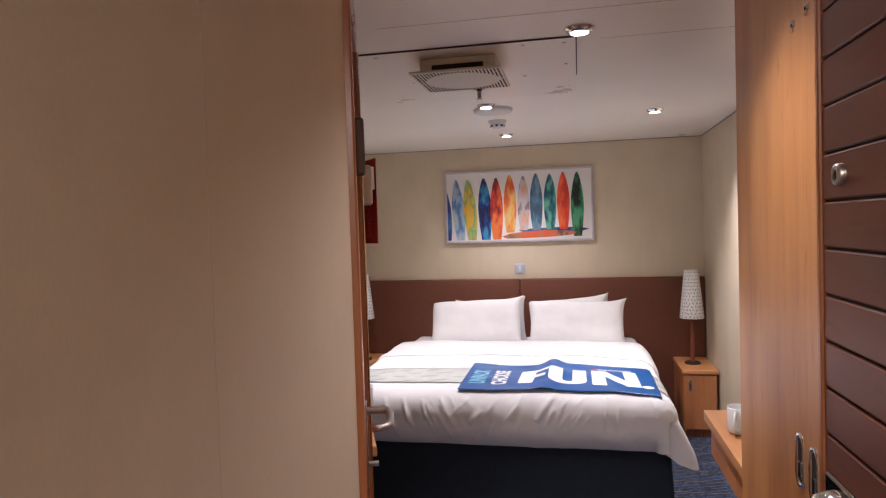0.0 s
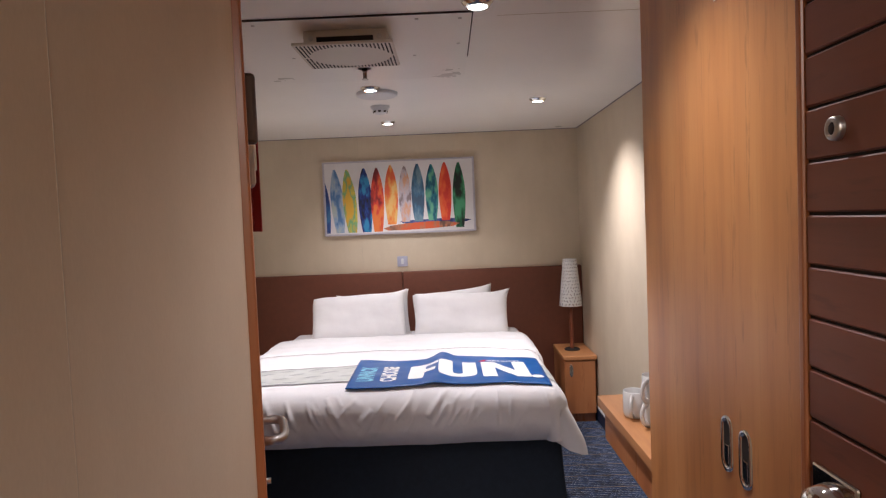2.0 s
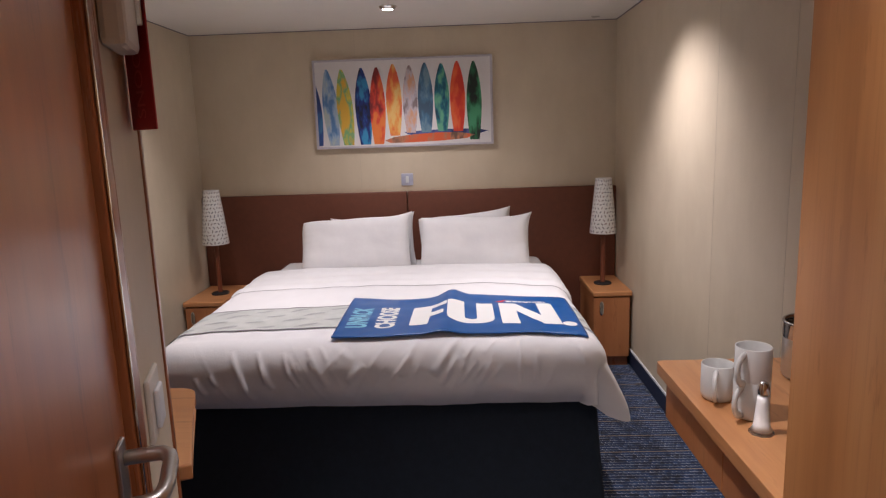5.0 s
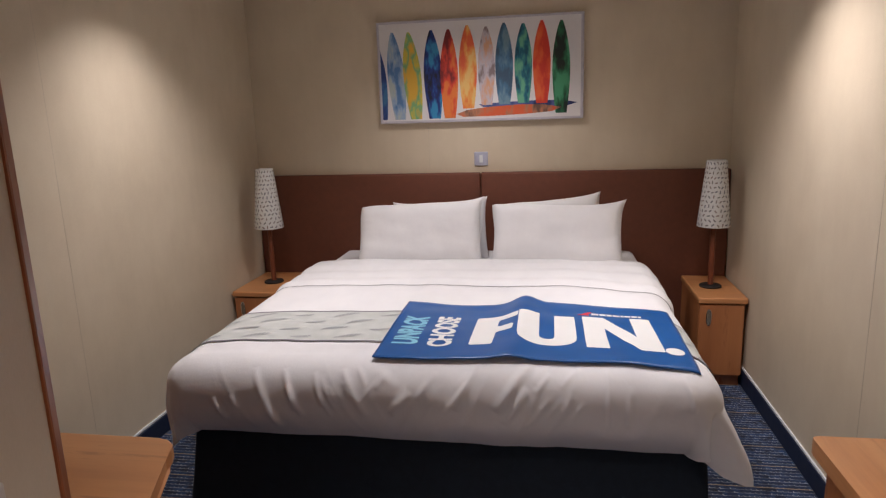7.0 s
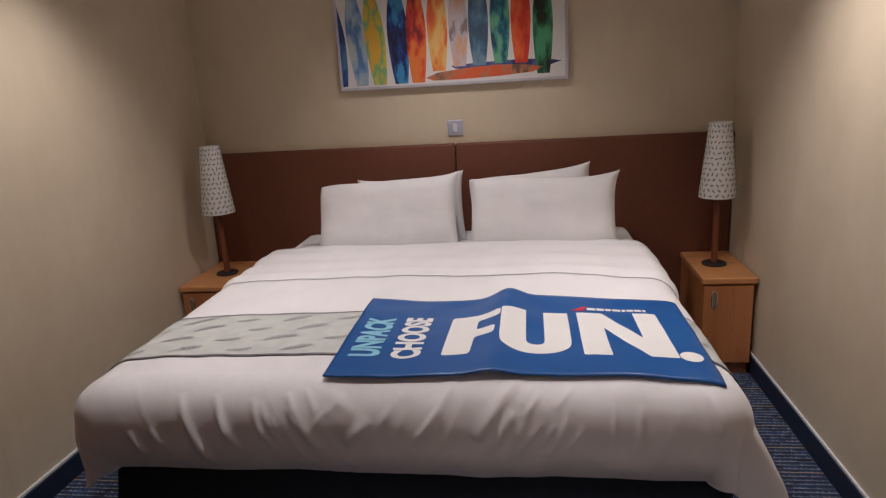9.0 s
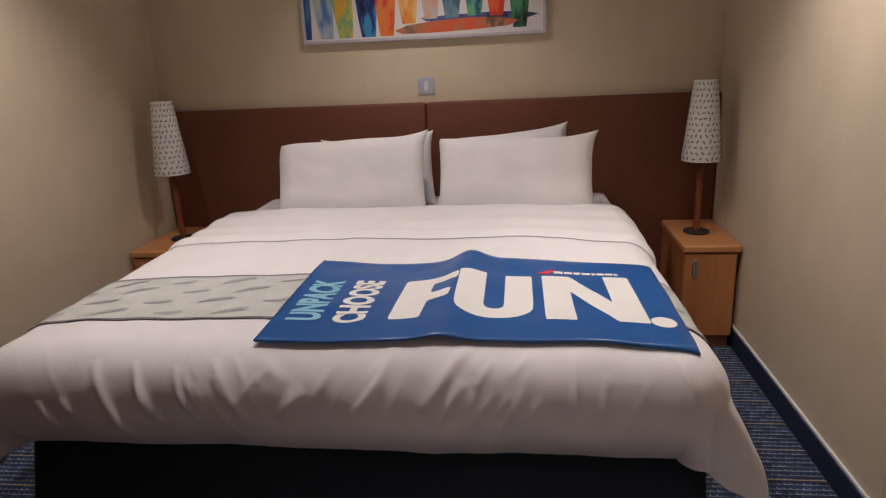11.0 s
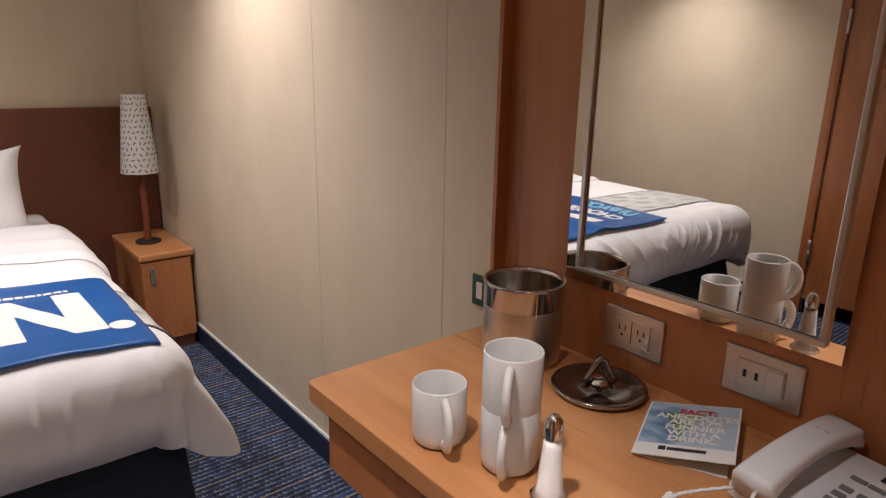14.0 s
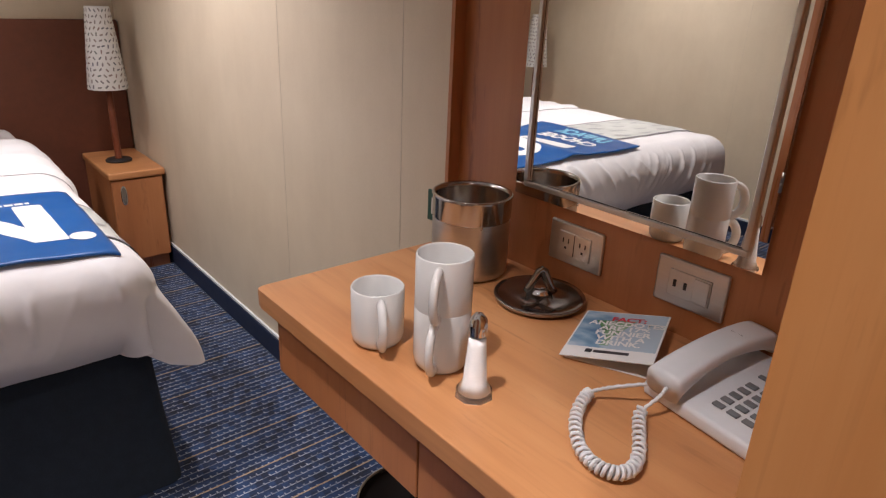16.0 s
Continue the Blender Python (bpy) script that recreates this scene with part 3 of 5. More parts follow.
part("lock_face", turned(lathe([(0.0, 0.0325), (0.014, 0.0322), (0.016, 0.0300)], 0, 0, 0, 24), pose(DX, 1.60, 1.165, 0, -90, 0)), M["dark"], lock, "", True)
part("escutcheon", box(DX - 0.006, DX, 1.565, 1.640, 0.93, 1.205, 0.006), M["darksteel"], cdoor, "dark lock plate")
part("handle", tube([(DX - 0.004, 1.60, 1.02), (DX - 0.045, 1.60, 1.02), (DX - 0.055, 1.585, 1.02), (DX - 0.055, 1.50, 1.02)], 0.009, 12), M["steel"], cdoor, "steel lever", True)

# ---------- wardrobe ----------
ward = thing("wardrobe", 0.80, 2.10, 0, "tall cherry-wood wardrobe with recessed chrome pulls", "wardrobe")
WX, WY0, WY1 = 0.555, 1.55, 2.614
part("body", box(WX + 0.022, XR - 0.002, WY0, WY1, 0.0, CEIL - 0.002), M["wood"], ward)
part("door", box(WX, WX + 0.02, WY0, 2.1173, 0.06, CEIL - 0.01), M["wood"], ward)
part("door", box(WX, WX + 0.02, 2.1177, WY1, 0.06, CEIL - 0.01), M["wood"], ward)
part("plinth", box(WX + 0.012, WX + 0.022, WY0, WY1, 0.0, 0.058), M["dark"], ward)


def recessed_pull(parent, x, y, z, length, width):
    """A stadium-shaped chrome recess in a face that looks towards -x."""
    def stadium(w, h, n=12):
        r = w / 2
        top = [(r * math.cos(a), h / 2 - r + r * math.sin(a)) for a in (k * math.pi / n for k in range(n + 1))]
        low = [(-p, -q) for p, q in top]
        return top + low
    ring, inner = stadium(width, length), stadium(width * 0.68, length - width * 0.32)
    bm = bmesh.new()
    a = [bm.verts.new((x, y + p, z + q)) for p, q in ring]
    b = [bm.verts.new((x - 0.0035, y + p * 0.93, z + q * 0.98)) for p, q in ring]
    c = [bm.verts.new((x - 0.003, y + p, z + q)) for p, q in inner]
    d = [bm.verts.new((x - 0.0004, y + p * 0.9, z + q * 0.95)) for p, q in inner]
    for lo, hi in ((a, b), (b, c), (c, d)):
        for k in range(len(ring)):
            j = (k + 1) % len(ring)
            bm.faces.new((lo[k], lo[j], hi[j], hi[k]))
    h = part("pull", bm, M["chrome"], parent, "oblong chrome recessed pull", True)
    bm = bmesh.new()
    bm.faces.new([bm.verts.new((x - 0.0006, y + p * 0.9, z + q * 0.95)) for p, q in inner])
    part("recess", bm, M["dark"], h, "dark hollow")
    part("thumb_catch", box(x - 0.0028, x - 0.0006, y - width * 0.2, y + width * 0.2, z - length * 0.33, z - length * 0.02, 0.0008), M["chrome"], h)


recessed_pull(ward, WX, 2.151, 1.036, 0.105, 0.046)
recessed_pull(ward, WX, 2.077, 1.033, 0.105, 0.046)
for ly, lz in ((2.162, 1.858), (2.087, 1.866)):
    part("keyhole", joined(turned(lathe([(0.0, 0.004), (0.007, 0.004), (0.009, 0.0)], 0, 0, 0, 16), pose(WX, ly, lz, 0, -90, 0)), box(WX - 0.004, WX, ly - 0.004, ly + 0.004, lz - 0.016, lz)), M["chrome"], ward, "small chrome keyhole plate")

# ---------- desk ----------
DXF = 0.615
desk = thing("desk", 0.83, 3.03, 0.587, "wall-hung cherry-wood desk with shallow drawers", "desk")
part("body", box(0.66, XR - 0.03, 2.617, 3.455, 0.592, 0.713), M["wood_y"], desk)
part("desktop", prism([(1.091, 2.617), (1.091, 3.497), (DXF + 0.016, 3.494), (DXF + 0.005, 3.491), (DXF + 0.001, 3.486), (DXF, 3.476), (DXF, 2.617)], 0.715, 0.75, 0.0022), M["wood_y"], desk, "cherry-wood top with rounded edge")
for y0, y1 in ((2.617, 3.043), (3.047, 3.460)):
    part("drawer", box(0.637, 0.659, y0, y1, 0.587, 0.703, 0.002), M["wood_back_and_shaded"], desk)
part("shadow_gap", box(0.645, 0.66, 2.617, 3.458, 0.703, 0.715), M["dark"], desk)

back = thing("desk_back_panel", 1.10, 3.0, 0.75, "cherry-wood panel behind the desk up to the ceiling", "wall panel")
MX = 1.092
part("panel", box(MX, 1.110, 2.617, 3.500, 0.700, CEIL - 0.002), M["wood_back_and_shaded"], back)
part("cheek", box(XR - 0.003, 1.110, 3.500, 3.511, 0.751, CEIL - 0.002, 0.001), M["wood_back_and_shaded"], back, "narrow side board of the niche")
mirror = thing("wall_mirror", MX, 3.03, 0.93, "wall mirror with a steel frame above the desk", "mirror")
MY0, MY1, MZ0, MZ1 = 2.834, 3.321, 0.897, 1.82
part("backing", box(MX - 0.003, MX, MY0 + 0.01, MY1 - 0.01, MZ0 + 0.01, MZ1 - 0.01), M["dark"], mirror)
NX = MX - 0.003
part("border", joined(box(NX - 0.006, NX, MY0, MY1, MZ0, MZ0 + 0.026), box(NX - 0.006, NX, MY0, MY1, MZ1 - 0.026, MZ1), box(NX - 0.006, NX, MY0, MY0 + 0.03, MZ0 + 0.026, MZ1 - 0.026), box(NX - 0.006, NX, MY1 - 0.034, MY1, MZ0 + 0.026, MZ1 - 0.026)), M["mirror"], mirror, "bevelled mirrored border")
part("frame", joined(*[box(NX - 0.014, NX - 0.006, *r, 0.002) for r in ((MY0 + 0.022, MY1 - 0.026, MZ0 + 0.020, MZ0 + 0.030), (MY0 + 0.022, MY1 - 0.026, MZ1 - 0.030, MZ1 - 0.020), (MY0 + 0.022, MY0 + 0.032, MZ0 + 0.0302, MZ1 - 0.0302), (MY1 - 0.036, MY1 - 0.026, MZ0 + 0.0302, MZ1 - 0.0302))]), M["steel"], mirror, "thin steel frame")
part("glass", box(NX - 0.007, NX - 0.0005, MY0 + 0.033, MY1 - 0.037, MZ0 + 0.031, MZ1 - 0.031), M["mirror"], mirror, "silvered glass")


def socket(y, z, kind):
    ob = thing("power_outlet" if kind else "usb_outlet", MX, y, z - 0.039, "brushed steel wall plate with " + ("two sockets" if kind else "two USB ports and a switch"), "outlet")
    part("plate", box(MX - 0.008, MX, y - 0.060, y + 0.060, z - 0.039, z + 0.039, 0.003), M["steel"], ob)
    part("insert", box(MX - 0.0105, MX - 0.008, y - 0.036, y + 0.036, z - 0.022, z + 0.022, 0.001), M["steel"], ob, "darker steel insert")
    if kind:
        for yy in (y - 0.019, y + 0.019):
            part("socket_holes", joined(box(MX - 0.0112, MX - 0.0104, yy - 0.007, yy - 0.005, z + 0.001, z + 0.010), box(MX - 0.0112, MX - 0.0104, yy + 0.005, yy + 0.007, z + 0.001, z + 0.010), box(MX - 0.0112, MX - 0.0104, yy - 0.002, yy + 0.002, z - 0.010, z - 0.006)), M["dark"], ob)
        part("seam", box(MX - 0.0112, MX - 0.0104, y - 0.0006, y + 0.0006, z - 0.021, z + 0.021), M["dark"], ob)
    else:
        for yy in (y + 0.006, y + 0.024):
            part("port", box(MX - 0.0112, MX - 0.0104, yy - 0.0025, yy + 0.0025, z - 0.006, z + 0.006), M["dark"], ob)
        part("rocker", box(MX - 0.0125, MX - 0.0105, y - 0.034, y - 0.008, z - 0.019, z + 0.019, 0.001), M["steel"], ob)


socket(3.164, 0.833, True)
socket(2.936, 0.838, False)

slip = thing("escape_sign", XR, 3.537, 0.78, "small dark green emergency sign with pale figure shape", "sign")
part("plate", box(XR - 0.006, XR, 3.513, 3.562, 0.775, 0.845, 0.001), M["green"], slip)
part("pictogram", box(XR - 0.0075, XR - 0.006, 3.529, 3.547, 0.792, 0.829), M["cream"], slip, "pale rectangle")

# things on the desk
TOP = 0.751


def mug(x, y, z, turn, upside=False, radius=0.0425, height=0.100):
    ob = thing("mug", x, y, z, "plain white glazed china mug" + (" stacked upside down" if upside else ""), "mug", "mugs on the desk")
    r, h = radius, height
    prof = [(0.0, 0.004), (r * 0.62, 0.004), (r * 0.66, 0.0), (r * 0.84, 0.001), (r * 0.95, 0.007), (r, 0.017), (r, h - 0.002), (r - 0.0015, h), (r - 0.0035, h - 0.002), (r - 0.0042, 0.024), (r * 0.86, 0.014), (r * 0.6, 0.009), (0.0, 0.0085)]
    bm = lathe(prof, 0, 0, 0, 44)
    flip = pose(0, 0, h, 180) if upside else Matrix.Identity(4)
    place = pose(x, y, z, 0, 0, turn) @ flip
    part("cup", turned(bm, place), M["china"], ob, "", True)
    pts = [(r - 0.003 + 0.030 * math.sin(a) ** 0.8, 0.0, h * 0.50 + 0.033 * math.cos(a)) for a in (math.pi * k / 16 for k in range(17))]
    part("handle", turned(tube(pts, 0.0062, 10, 1.5), place), M["china"], ob, "", True)
    return ob


mug(0.685, 3.212, TOP, -118, False, 0.0404, 0.092)
mug(0.721, 3.103, TOP, -145, False, 0.0404, 0.0945)
mug(0.721, 3.103, TOP + 0.0785, -142, False, 0.0404, 0.0945)

shaker = thing("salt_shaker", 0.7065, 3.015, TOP, "glass salt shaker with chrome cap", "salt shaker")
bm = bmesh.new()
rings = []
for r, h in ((0.0250, 0.0), (0.0245, 0.005), (0.0190, 0.013), (0.0165, 0.020), (0.0125, 0.075), (0.0110, 0.092)):
    rings.append([bm.verts.new((0.7065 + r * (1.08 if k % 2 and h < 0.03 else 1.0) * math.cos(k * math.tau / 16), 3.015 + r * (1.08 if k % 2 and h < 0.03 else 1.0) * math.sin(k * math.tau / 16), TOP + h)) for k in range(16)])
for a, b in zip(rings, rings[1:]):
    for k in range(16):
        bm.faces.new((a[k], a[(k + 1) % 16], b[(k + 1) % 16], b[k]))
bm.faces.new(rings[0][::-1])
bm.faces.new(rings[-1])
part("glass", bm, M["glass"], shaker, "fluted clear glass").visible_shadow = False
part("salt", lathe([(0.0, 0.008), (0.0205, 0.006), (0.0160, 0.020), (0.0120, 0.074), (0.0106, 0.090), (0.0, 0.090)], 0.7065, 3.015, TOP, 20), M["salt"], shaker, "white salt", True)
part("cap", lathe([(0.0122, 0.092), (0.0126, 0.104), (0.0110, 0.114), (0.0060, 0.121), (0.0, 0.123)], 0.7065, 3.015, TOP, 24), M["chrome"], shaker, "domed chrome cap", True)

BX, BY = 0.984, 3.336
bucket = thing("ice_bucket", BX, BY, TOP, "brushed steel ice bucket without its lid", "ice bucket")
part("body", lathe([(0.0, 0.0), (0.065, 0.0), (0.071, 0.004), (0.0735, 0.012), (0.0735, 0.112)], BX, BY, TOP, 56), M["steel"], bucket, "brushed steel body", True)
part("band", lathe([(0.0737, 0.112), (0.0745, 0.114), (0.0745, 0.151), (0.0762, 0.155), (0.0748, 0.158), (0.0690, 0.157), (0.0675, 0.150), (0.0665, 0.02), (0.0, 0.016)], BX, BY, TOP, 56), M["chrome_dim"], bucket, "polished band and dark inside", True)
for sgn in (-1, 1):
    part("ear", box(BX + sgn * 0.030 - 0.006, BX + sgn * 0.030 + 0.006, BY + sgn * 0.063, BY + sgn * 0.070 + 0.004, TOP + 0.108, TOP + 0.152, 0.003), M["chrome"], bucket)

LX, LY = 0.996, 3.161
lid = thing("bucket_lid", LX, LY, TOP, "round polished steel bucket lid with loop handle", "lid")
part("dish", lathe([(0.0, 0.015), (0.020, 0.015), (0.028, 0.009), (0.058, 0.006), (0.071, 0.011), (0.0795, 0.0125), (0.0815, 0.010), (0.078, 0.004), (0.070, 0.0), (0.0, 0.0)], LX, LY, TOP, 48), M["darksteel"], lid, "", True)
part("boss", lathe([(0.0, 0.024), (0.014, 0.023), (0.018, 0.014)], LX, LY, TOP, 28), M["chrome"], lid, "", True)
part("loop", tube([(LX + 0.75 * w, LY - 0.66 * w, TOP + 0.016 + h) for w, h in ((-0.024, 0.0), (-0.019, 0.008), (-0.010, 0.026), (-0.004, 0.040), (0.0, 0.043), (0.004, 0.040), (0.010, 0.026), (0.019, 0.008), (0.024, 0.0))], 0.0085, 12, 0.8), M["darksteel"], lid, "triangular steel loop handle", True)

BU = Vector((0.396, -0.907, 0.173)).normalized()
BN = BU.cross(Vector((0.957, 0.290, 0.02))).normalized()
BV = BN.cross(BU)
BOOK = Matrix(((BU.x, BV.x, BN.x, 0.975), (BU.y, BV.y, BN.y, 2.980), (BU.z, BV.z, BN.z, 0.766), (0, 0, 0, 1)))
book = thing("booklet", 0.937, 2.990, TOP, "glossy folded leaflet with a drink advertisement", "booklet")
part("inner_sheet", turned(box(-0.056, 0.064, -0.074, 0.073, 0.0, 0.0016), pose(0.972, 2.984, TOP, 0, 0, -66)), M["print_white"], book, "white inner pages")
cover = part("cover", turned(box(-0.068, 0.068, -0.083, 0.083, 0.0018, 0.0038, 0.0006), BOOK), M["print_white"], book, "white cover sheet")
M["ad_blue"] = watercolour("leaflet_blue", (0.07, 0.17, 0.32), (0.20, 0.34, 0.48), (0.42, 0.53, 0.62))
M["ad_green"] = watercolour("leaflet_green", (0.02, 0.10, 0.03), (0.09, 0.24, 0.08), (0.30, 0.45, 0.30))
part("picture", turned(box(-0.065, 0.065, -0.050, 0.080, 0.0039, 0.0042), BOOK), M["ad_blue"], cover, "pale blue photograph")
part("cocktail", turned(turned(flat_shape([(-0.042, 0.045), (0.022, 0.052), (-0.006, -0.012), (-0.005, -0.042), (-0.018, -0.042), (-0.014, -0.012)], 0.0002), Matrix.Translation((0, 0, 0.0045))), BOOK), M["ad_green"], cover, "green drink in a stemmed glass")
for k, (words, tint) in enumerate((("FACT:", "print_red"), ("ANECDOTES", "print_white"), ("ARE 17%", "print_white"), ("FUNNIER", "print_white"), ("WITH A", "print_white"), ("DRINK.", "print_white"))):
    part("word", turned(lettering(words, 0.0205, 0.0007, "CENTER"), BOOK @ Matrix.Translation((0.008, 0.046 - 0.0172 * k, 0.0053))), M[tint], cover)
part("logo", turned(joined(box(-0.022, 0.030, -0.066, -0.058, 0.0039, 0.0042), box(-0.034, -0.024, -0.067, -0.056, 0.0039, 0.0042)), BOOK), M["print_black"], cover, "dark maker's mark")

# telephone
PX0, PX1, PY0, PY1 = 0.880, 1.065, 2.695, 2.894
phone = thing("telephone", 0.955, 2.80, TOP, "pale grey desk telephone with coiled cord", "telephone")
bm = prism([(PX0, PY0), (PX1, PY0), (PX1, PY1), (PX0, PY1)], TOP, TOP + 0.022)
for v in bm.verts:
    if v.co.z > TOP + 0.01 and v.co.x > 0.95:
        v.co.z += 0.020
bmesh.ops.bevel(bm, geom=bm.edges[:], offset=0.006, segments=3, profile=0.5, affect="EDGES")
part("base", bm, M["white"], phone, "", True)
SLOPE = math.degrees(math.atan2(0.020, PX1 - PX0))


def on_phone(u, v):
    """Pose on the sloping top: u up the slope, v across."""
    return pose(PX0, PY0, TOP + 0.022, 0, -SLOPE, 0) @ pose(u, v, 0.0)


for a in range(5):
    for b in range(3):
        part("key", turned(box(-0.0050, 0.0050, -0.0078, 0.0078, 0.0, 0.003, 0.001, 1), on_phone(0.034 + a * 0.0165, 0.062 + b * 0.0215)), M["key_grey"], phone)
for b in range(4):
    part("key", turned(box(-0.004, 0.004, -0.010, 0.010, 0.0, 0.003, 0.001, 1), on_phone(0.128, 0.040 + b * 0.0215)), M["key_grey"], phone)
part("display", turned(box(-0.009, 0.009, -0.030, 0.030, 0.0, 0.002, 0.001, 1), on_phone(0.156, 0.060)), M["dark"], phone, "dark display window")
HS = pose(PX0 + 0.005, 2.856, TOP + 0.018, 0, -SLOPE, 0)
rows = []
for k in range(25):
    u = k / 24
    lift = 0.020 + 0.019 * math.sin(math.pi * u) ** 0.7
    thick = 0.036 - 0.017 * math.sin(math.pi * u) ** 0.6
    w = 0.027 - 0.003 * math.sin(math.pi * u)
    rows.append([HS @ Vector((-0.012 + 0.200 * u, w * math.copysign(abs(math.cos(a)) ** 0.45, math.cos(a)), lift + thick * 0.5 * math.copysign(abs(math.sin(a)) ** 0.5, math.sin(a)))) for a in (q * math.tau / 20 for q in range(21))])
bm = sheet(rows)
bm.faces.new([bm.verts.new(p) for p in rows[0][:20]])
bm.faces.new([bm.verts.new(p) for p in rows[-1][:20]])
bmesh.ops.remove_doubles(bm, verts=bm.verts, dist=1e-5)
hs = part("handset", bm, M["white"], phone, "pale grey handset resting in its cradle", True)
part("jack", turned(box(-0.0105, -0.0045, -0.016, -0.006, 0.006, 0.016, 0.001, 1), HS), M["dark"], hs)
part("label_bar", turned(box(0.128, 0.131, -0.009, 0.009, 0.0455, 0.0466), HS), M["print_black"], hs, "small dark mark")
PIVOT = Vector((0.885, 2.885, TOP))
phone.matrix_basis = Matrix.Translation(PIVOT + Vector((0.015, -0.014, 0))) @ pose(0, 0, 0, 0, 0, -9) @ Matrix.Translation(-PIVOT) @ phone.matrix_basis
path = [(0.882, 2.868, 0.030), (0.850, 2.900, 0.020), (0.832, 2.915, 0.013), (0.815, 2.914, 0.011), (0.782, 2.900, 0.010), (0.752, 2.878, 0.010), (0.728, 2.850, 0.010), (0.720, 2.822, 0.010), (0.728, 2.800, 0.010), (0.750, 2.794, 0.010), (0.780, 2.806, 0.010), (0.815, 2.830, 0.010), (0.845, 2.848, 0.013), (0.872, 2.842, 0.028), (0.886, 2.842, 0.036)]
fine = []
for k in range(len(path) - 1):
    p0, p1, p2, p3 = (Vector(path[max(0, min(len(path) - 1, k + o))]) for o in (-1, 0, 1, 2))
    for q in range(24):
        t = q / 24
        fine.append(0.5 * ((2 * p1) + (p2 - p0) * t + (2 * p0 - 5 * p1 + 4 * p2 - p3) * t * t + (3 * p1 - p0 - 3 * p2 + p3) * t ** 3))
coil, turns = [], 0.0
for k, p in enumerate(fine):
    d = (fine[min(k + 1, len(fine) - 1)] - fine[max(k - 1, 0)]).normalized()
    side = d.cross(Vector((0, 0, 1))).normalized()
    over = side.cross(d)
    along_cord = k / len(fine)
    r = 0.0070 if 0.16 < along_cord < 0.87 else 0.0004
    turns += 0.98
    coil.append(p + Vector((0, 0, TOP)) + (side * math.cos(turns) + over * math.sin(turns)) * r)
part("cord", turned(tube(coil, 0.0026, 6), Matrix.Translation((-0.006, -0.004, 0))), M["white"], phone, "coiled pale cord", True)
single("notepad_box", box(1.030, 1.078, 2.640, 2.686, TOP, TOP + 0.095, 0.006), M["white"], (1.054, 2.663, TOP), "small upright white plastic box against the panel", "box")

bin_ = thing("waste_bin", 0.83, 3.30, 0.0, "round black waste bin under the desk", "waste bin")
part("body", lathe([(0.0, 0.0), (0.088, 0.0), (0.092, 0.006), (0.110, 0.285), (0.106, 0.285), (0.088, 0.012), (0.0, 0.010)], 0.83, 3.30, 0.0, 40), M["dark"], bin_, "", True)
part("rim", lathe([(0.106, 0.284), (0.111, 0.284), (0.113, 0.290), (0.109, 0.294), (0.105, 0.290), (0.106, 0.284)], 0.83, 3.30, 0.0, 40), M["darksteel"], bin_, "dark steel rim", True)

# ---------- shelf behind the bathroom wall ----------
shelf = thing("shelf", -1.10, 3.15, 0.72, "cherry-wood wall shelf with a rounded corner", "shelf")
E0 = P0 + ALONG * (S_END + 0.026)
edge = [(XL + 0.002, YW + 0.002), (E0.x - 0.03, YW + 0.002), (E0.x + 0.012, YW + 0.02), (-0.680, 3.255), (-0.683, 3.280), (-0.693, 3.303), (-0.712, 3.318), (-0.738, 3.324), (XL + 0.002, 3.324)]
part("board", prism(edge, 0.728, 0.765, 0.006), M["wood_x"], shelf)
part("bracket", box(XL + 0.05, XL + 0.07, YW + 0.002, 3.22, 0.60, 0.727), M["wood_x"], shelf)
part("bracket", box(-0.86, -0.84, YW + 0.002, 3.22, 0.60, 0.727), M["wood_x"], shelf)

# connecting door in the west wall
cd = tagged(new("door_3"), "closed wooden connecting door with steel hinge", "door", "", "structure")
cd.matrix_basis = pose(XL, 3.6, 0)
part("door_frame", joined(box(XL, XL + 0.018, 3.908, 3.956, 0, 2.03, 0.003), box(XL, XL + 0.018, 3.22, 3.27, 0, 2.03, 0.003), box(XL, XL + 0.018, 3.27, 3.908, 1.98, 2.03, 0.003)), M["wood_trim"], cd, "reddish wooden frame")
part("door_leaf", box(XL, XL + 0.012, 3.276, 3.897, 0.01, 1.975, 0.002), M["wood_door"], cd, "cherry-wood leaf")
part("gap", box(XL, XL + 0.004, 3.8975, 3.9075, 0.0, 1.98), M["dark"], cd)
part("seal_bead", box(XL, XL + 0.010, 3.9005, 3.9045, 0.0, 1.98), M["wood_trim"], cd, "thin reddish bead in the joint")
for hz in (1.478, 0.30):
    part("hinge", lathe([(0.0, 0.0), (0.009, 0.0), (0.009, 0.056), (0.0075, 0.057), (0.009, 0.058), (0.009, 0.115), (0.0, 0.116)], XL + 0.020, 3.906, hz, 16), M["steel"], cd, "steel hinge", True)

# ---------- bed ----------
bed = thing("bed", -0.30, 5.0, 0.0, "king bed with a near-black fabric base", "bed")
X0, X1, Y0, Y1 = -1.150, 0.570, 4.105, 5.885
path2 = []
for q in range(60):
    path2.append((X0, Y1 + (Y0 + 0.04 - Y1) * q / 60))
for q in range(6):
    a = math.pi + q * math.pi / 12
    path2.append((X0 + 0.04 + 0.04 * math.cos(a), Y0 + 0.04 + 0.04 * math.sin(a)))
for q in range(70):
    path2.append((X0 + 0.04 + (X1 - X0 - 0.08) * q / 70, Y0))
for q in range(6):
    a = 1.5 * math.pi + q * math.pi / 12
    path2.append((X1 - 0.04 + 0.04 * math.cos(a), Y0 + 0.04 + 0.04 * math.sin(a)))
for q in range(61):
    path2.append((X1, Y0 + 0.04 + (Y1 - Y0 - 0.04) * q / 60))
rows = []
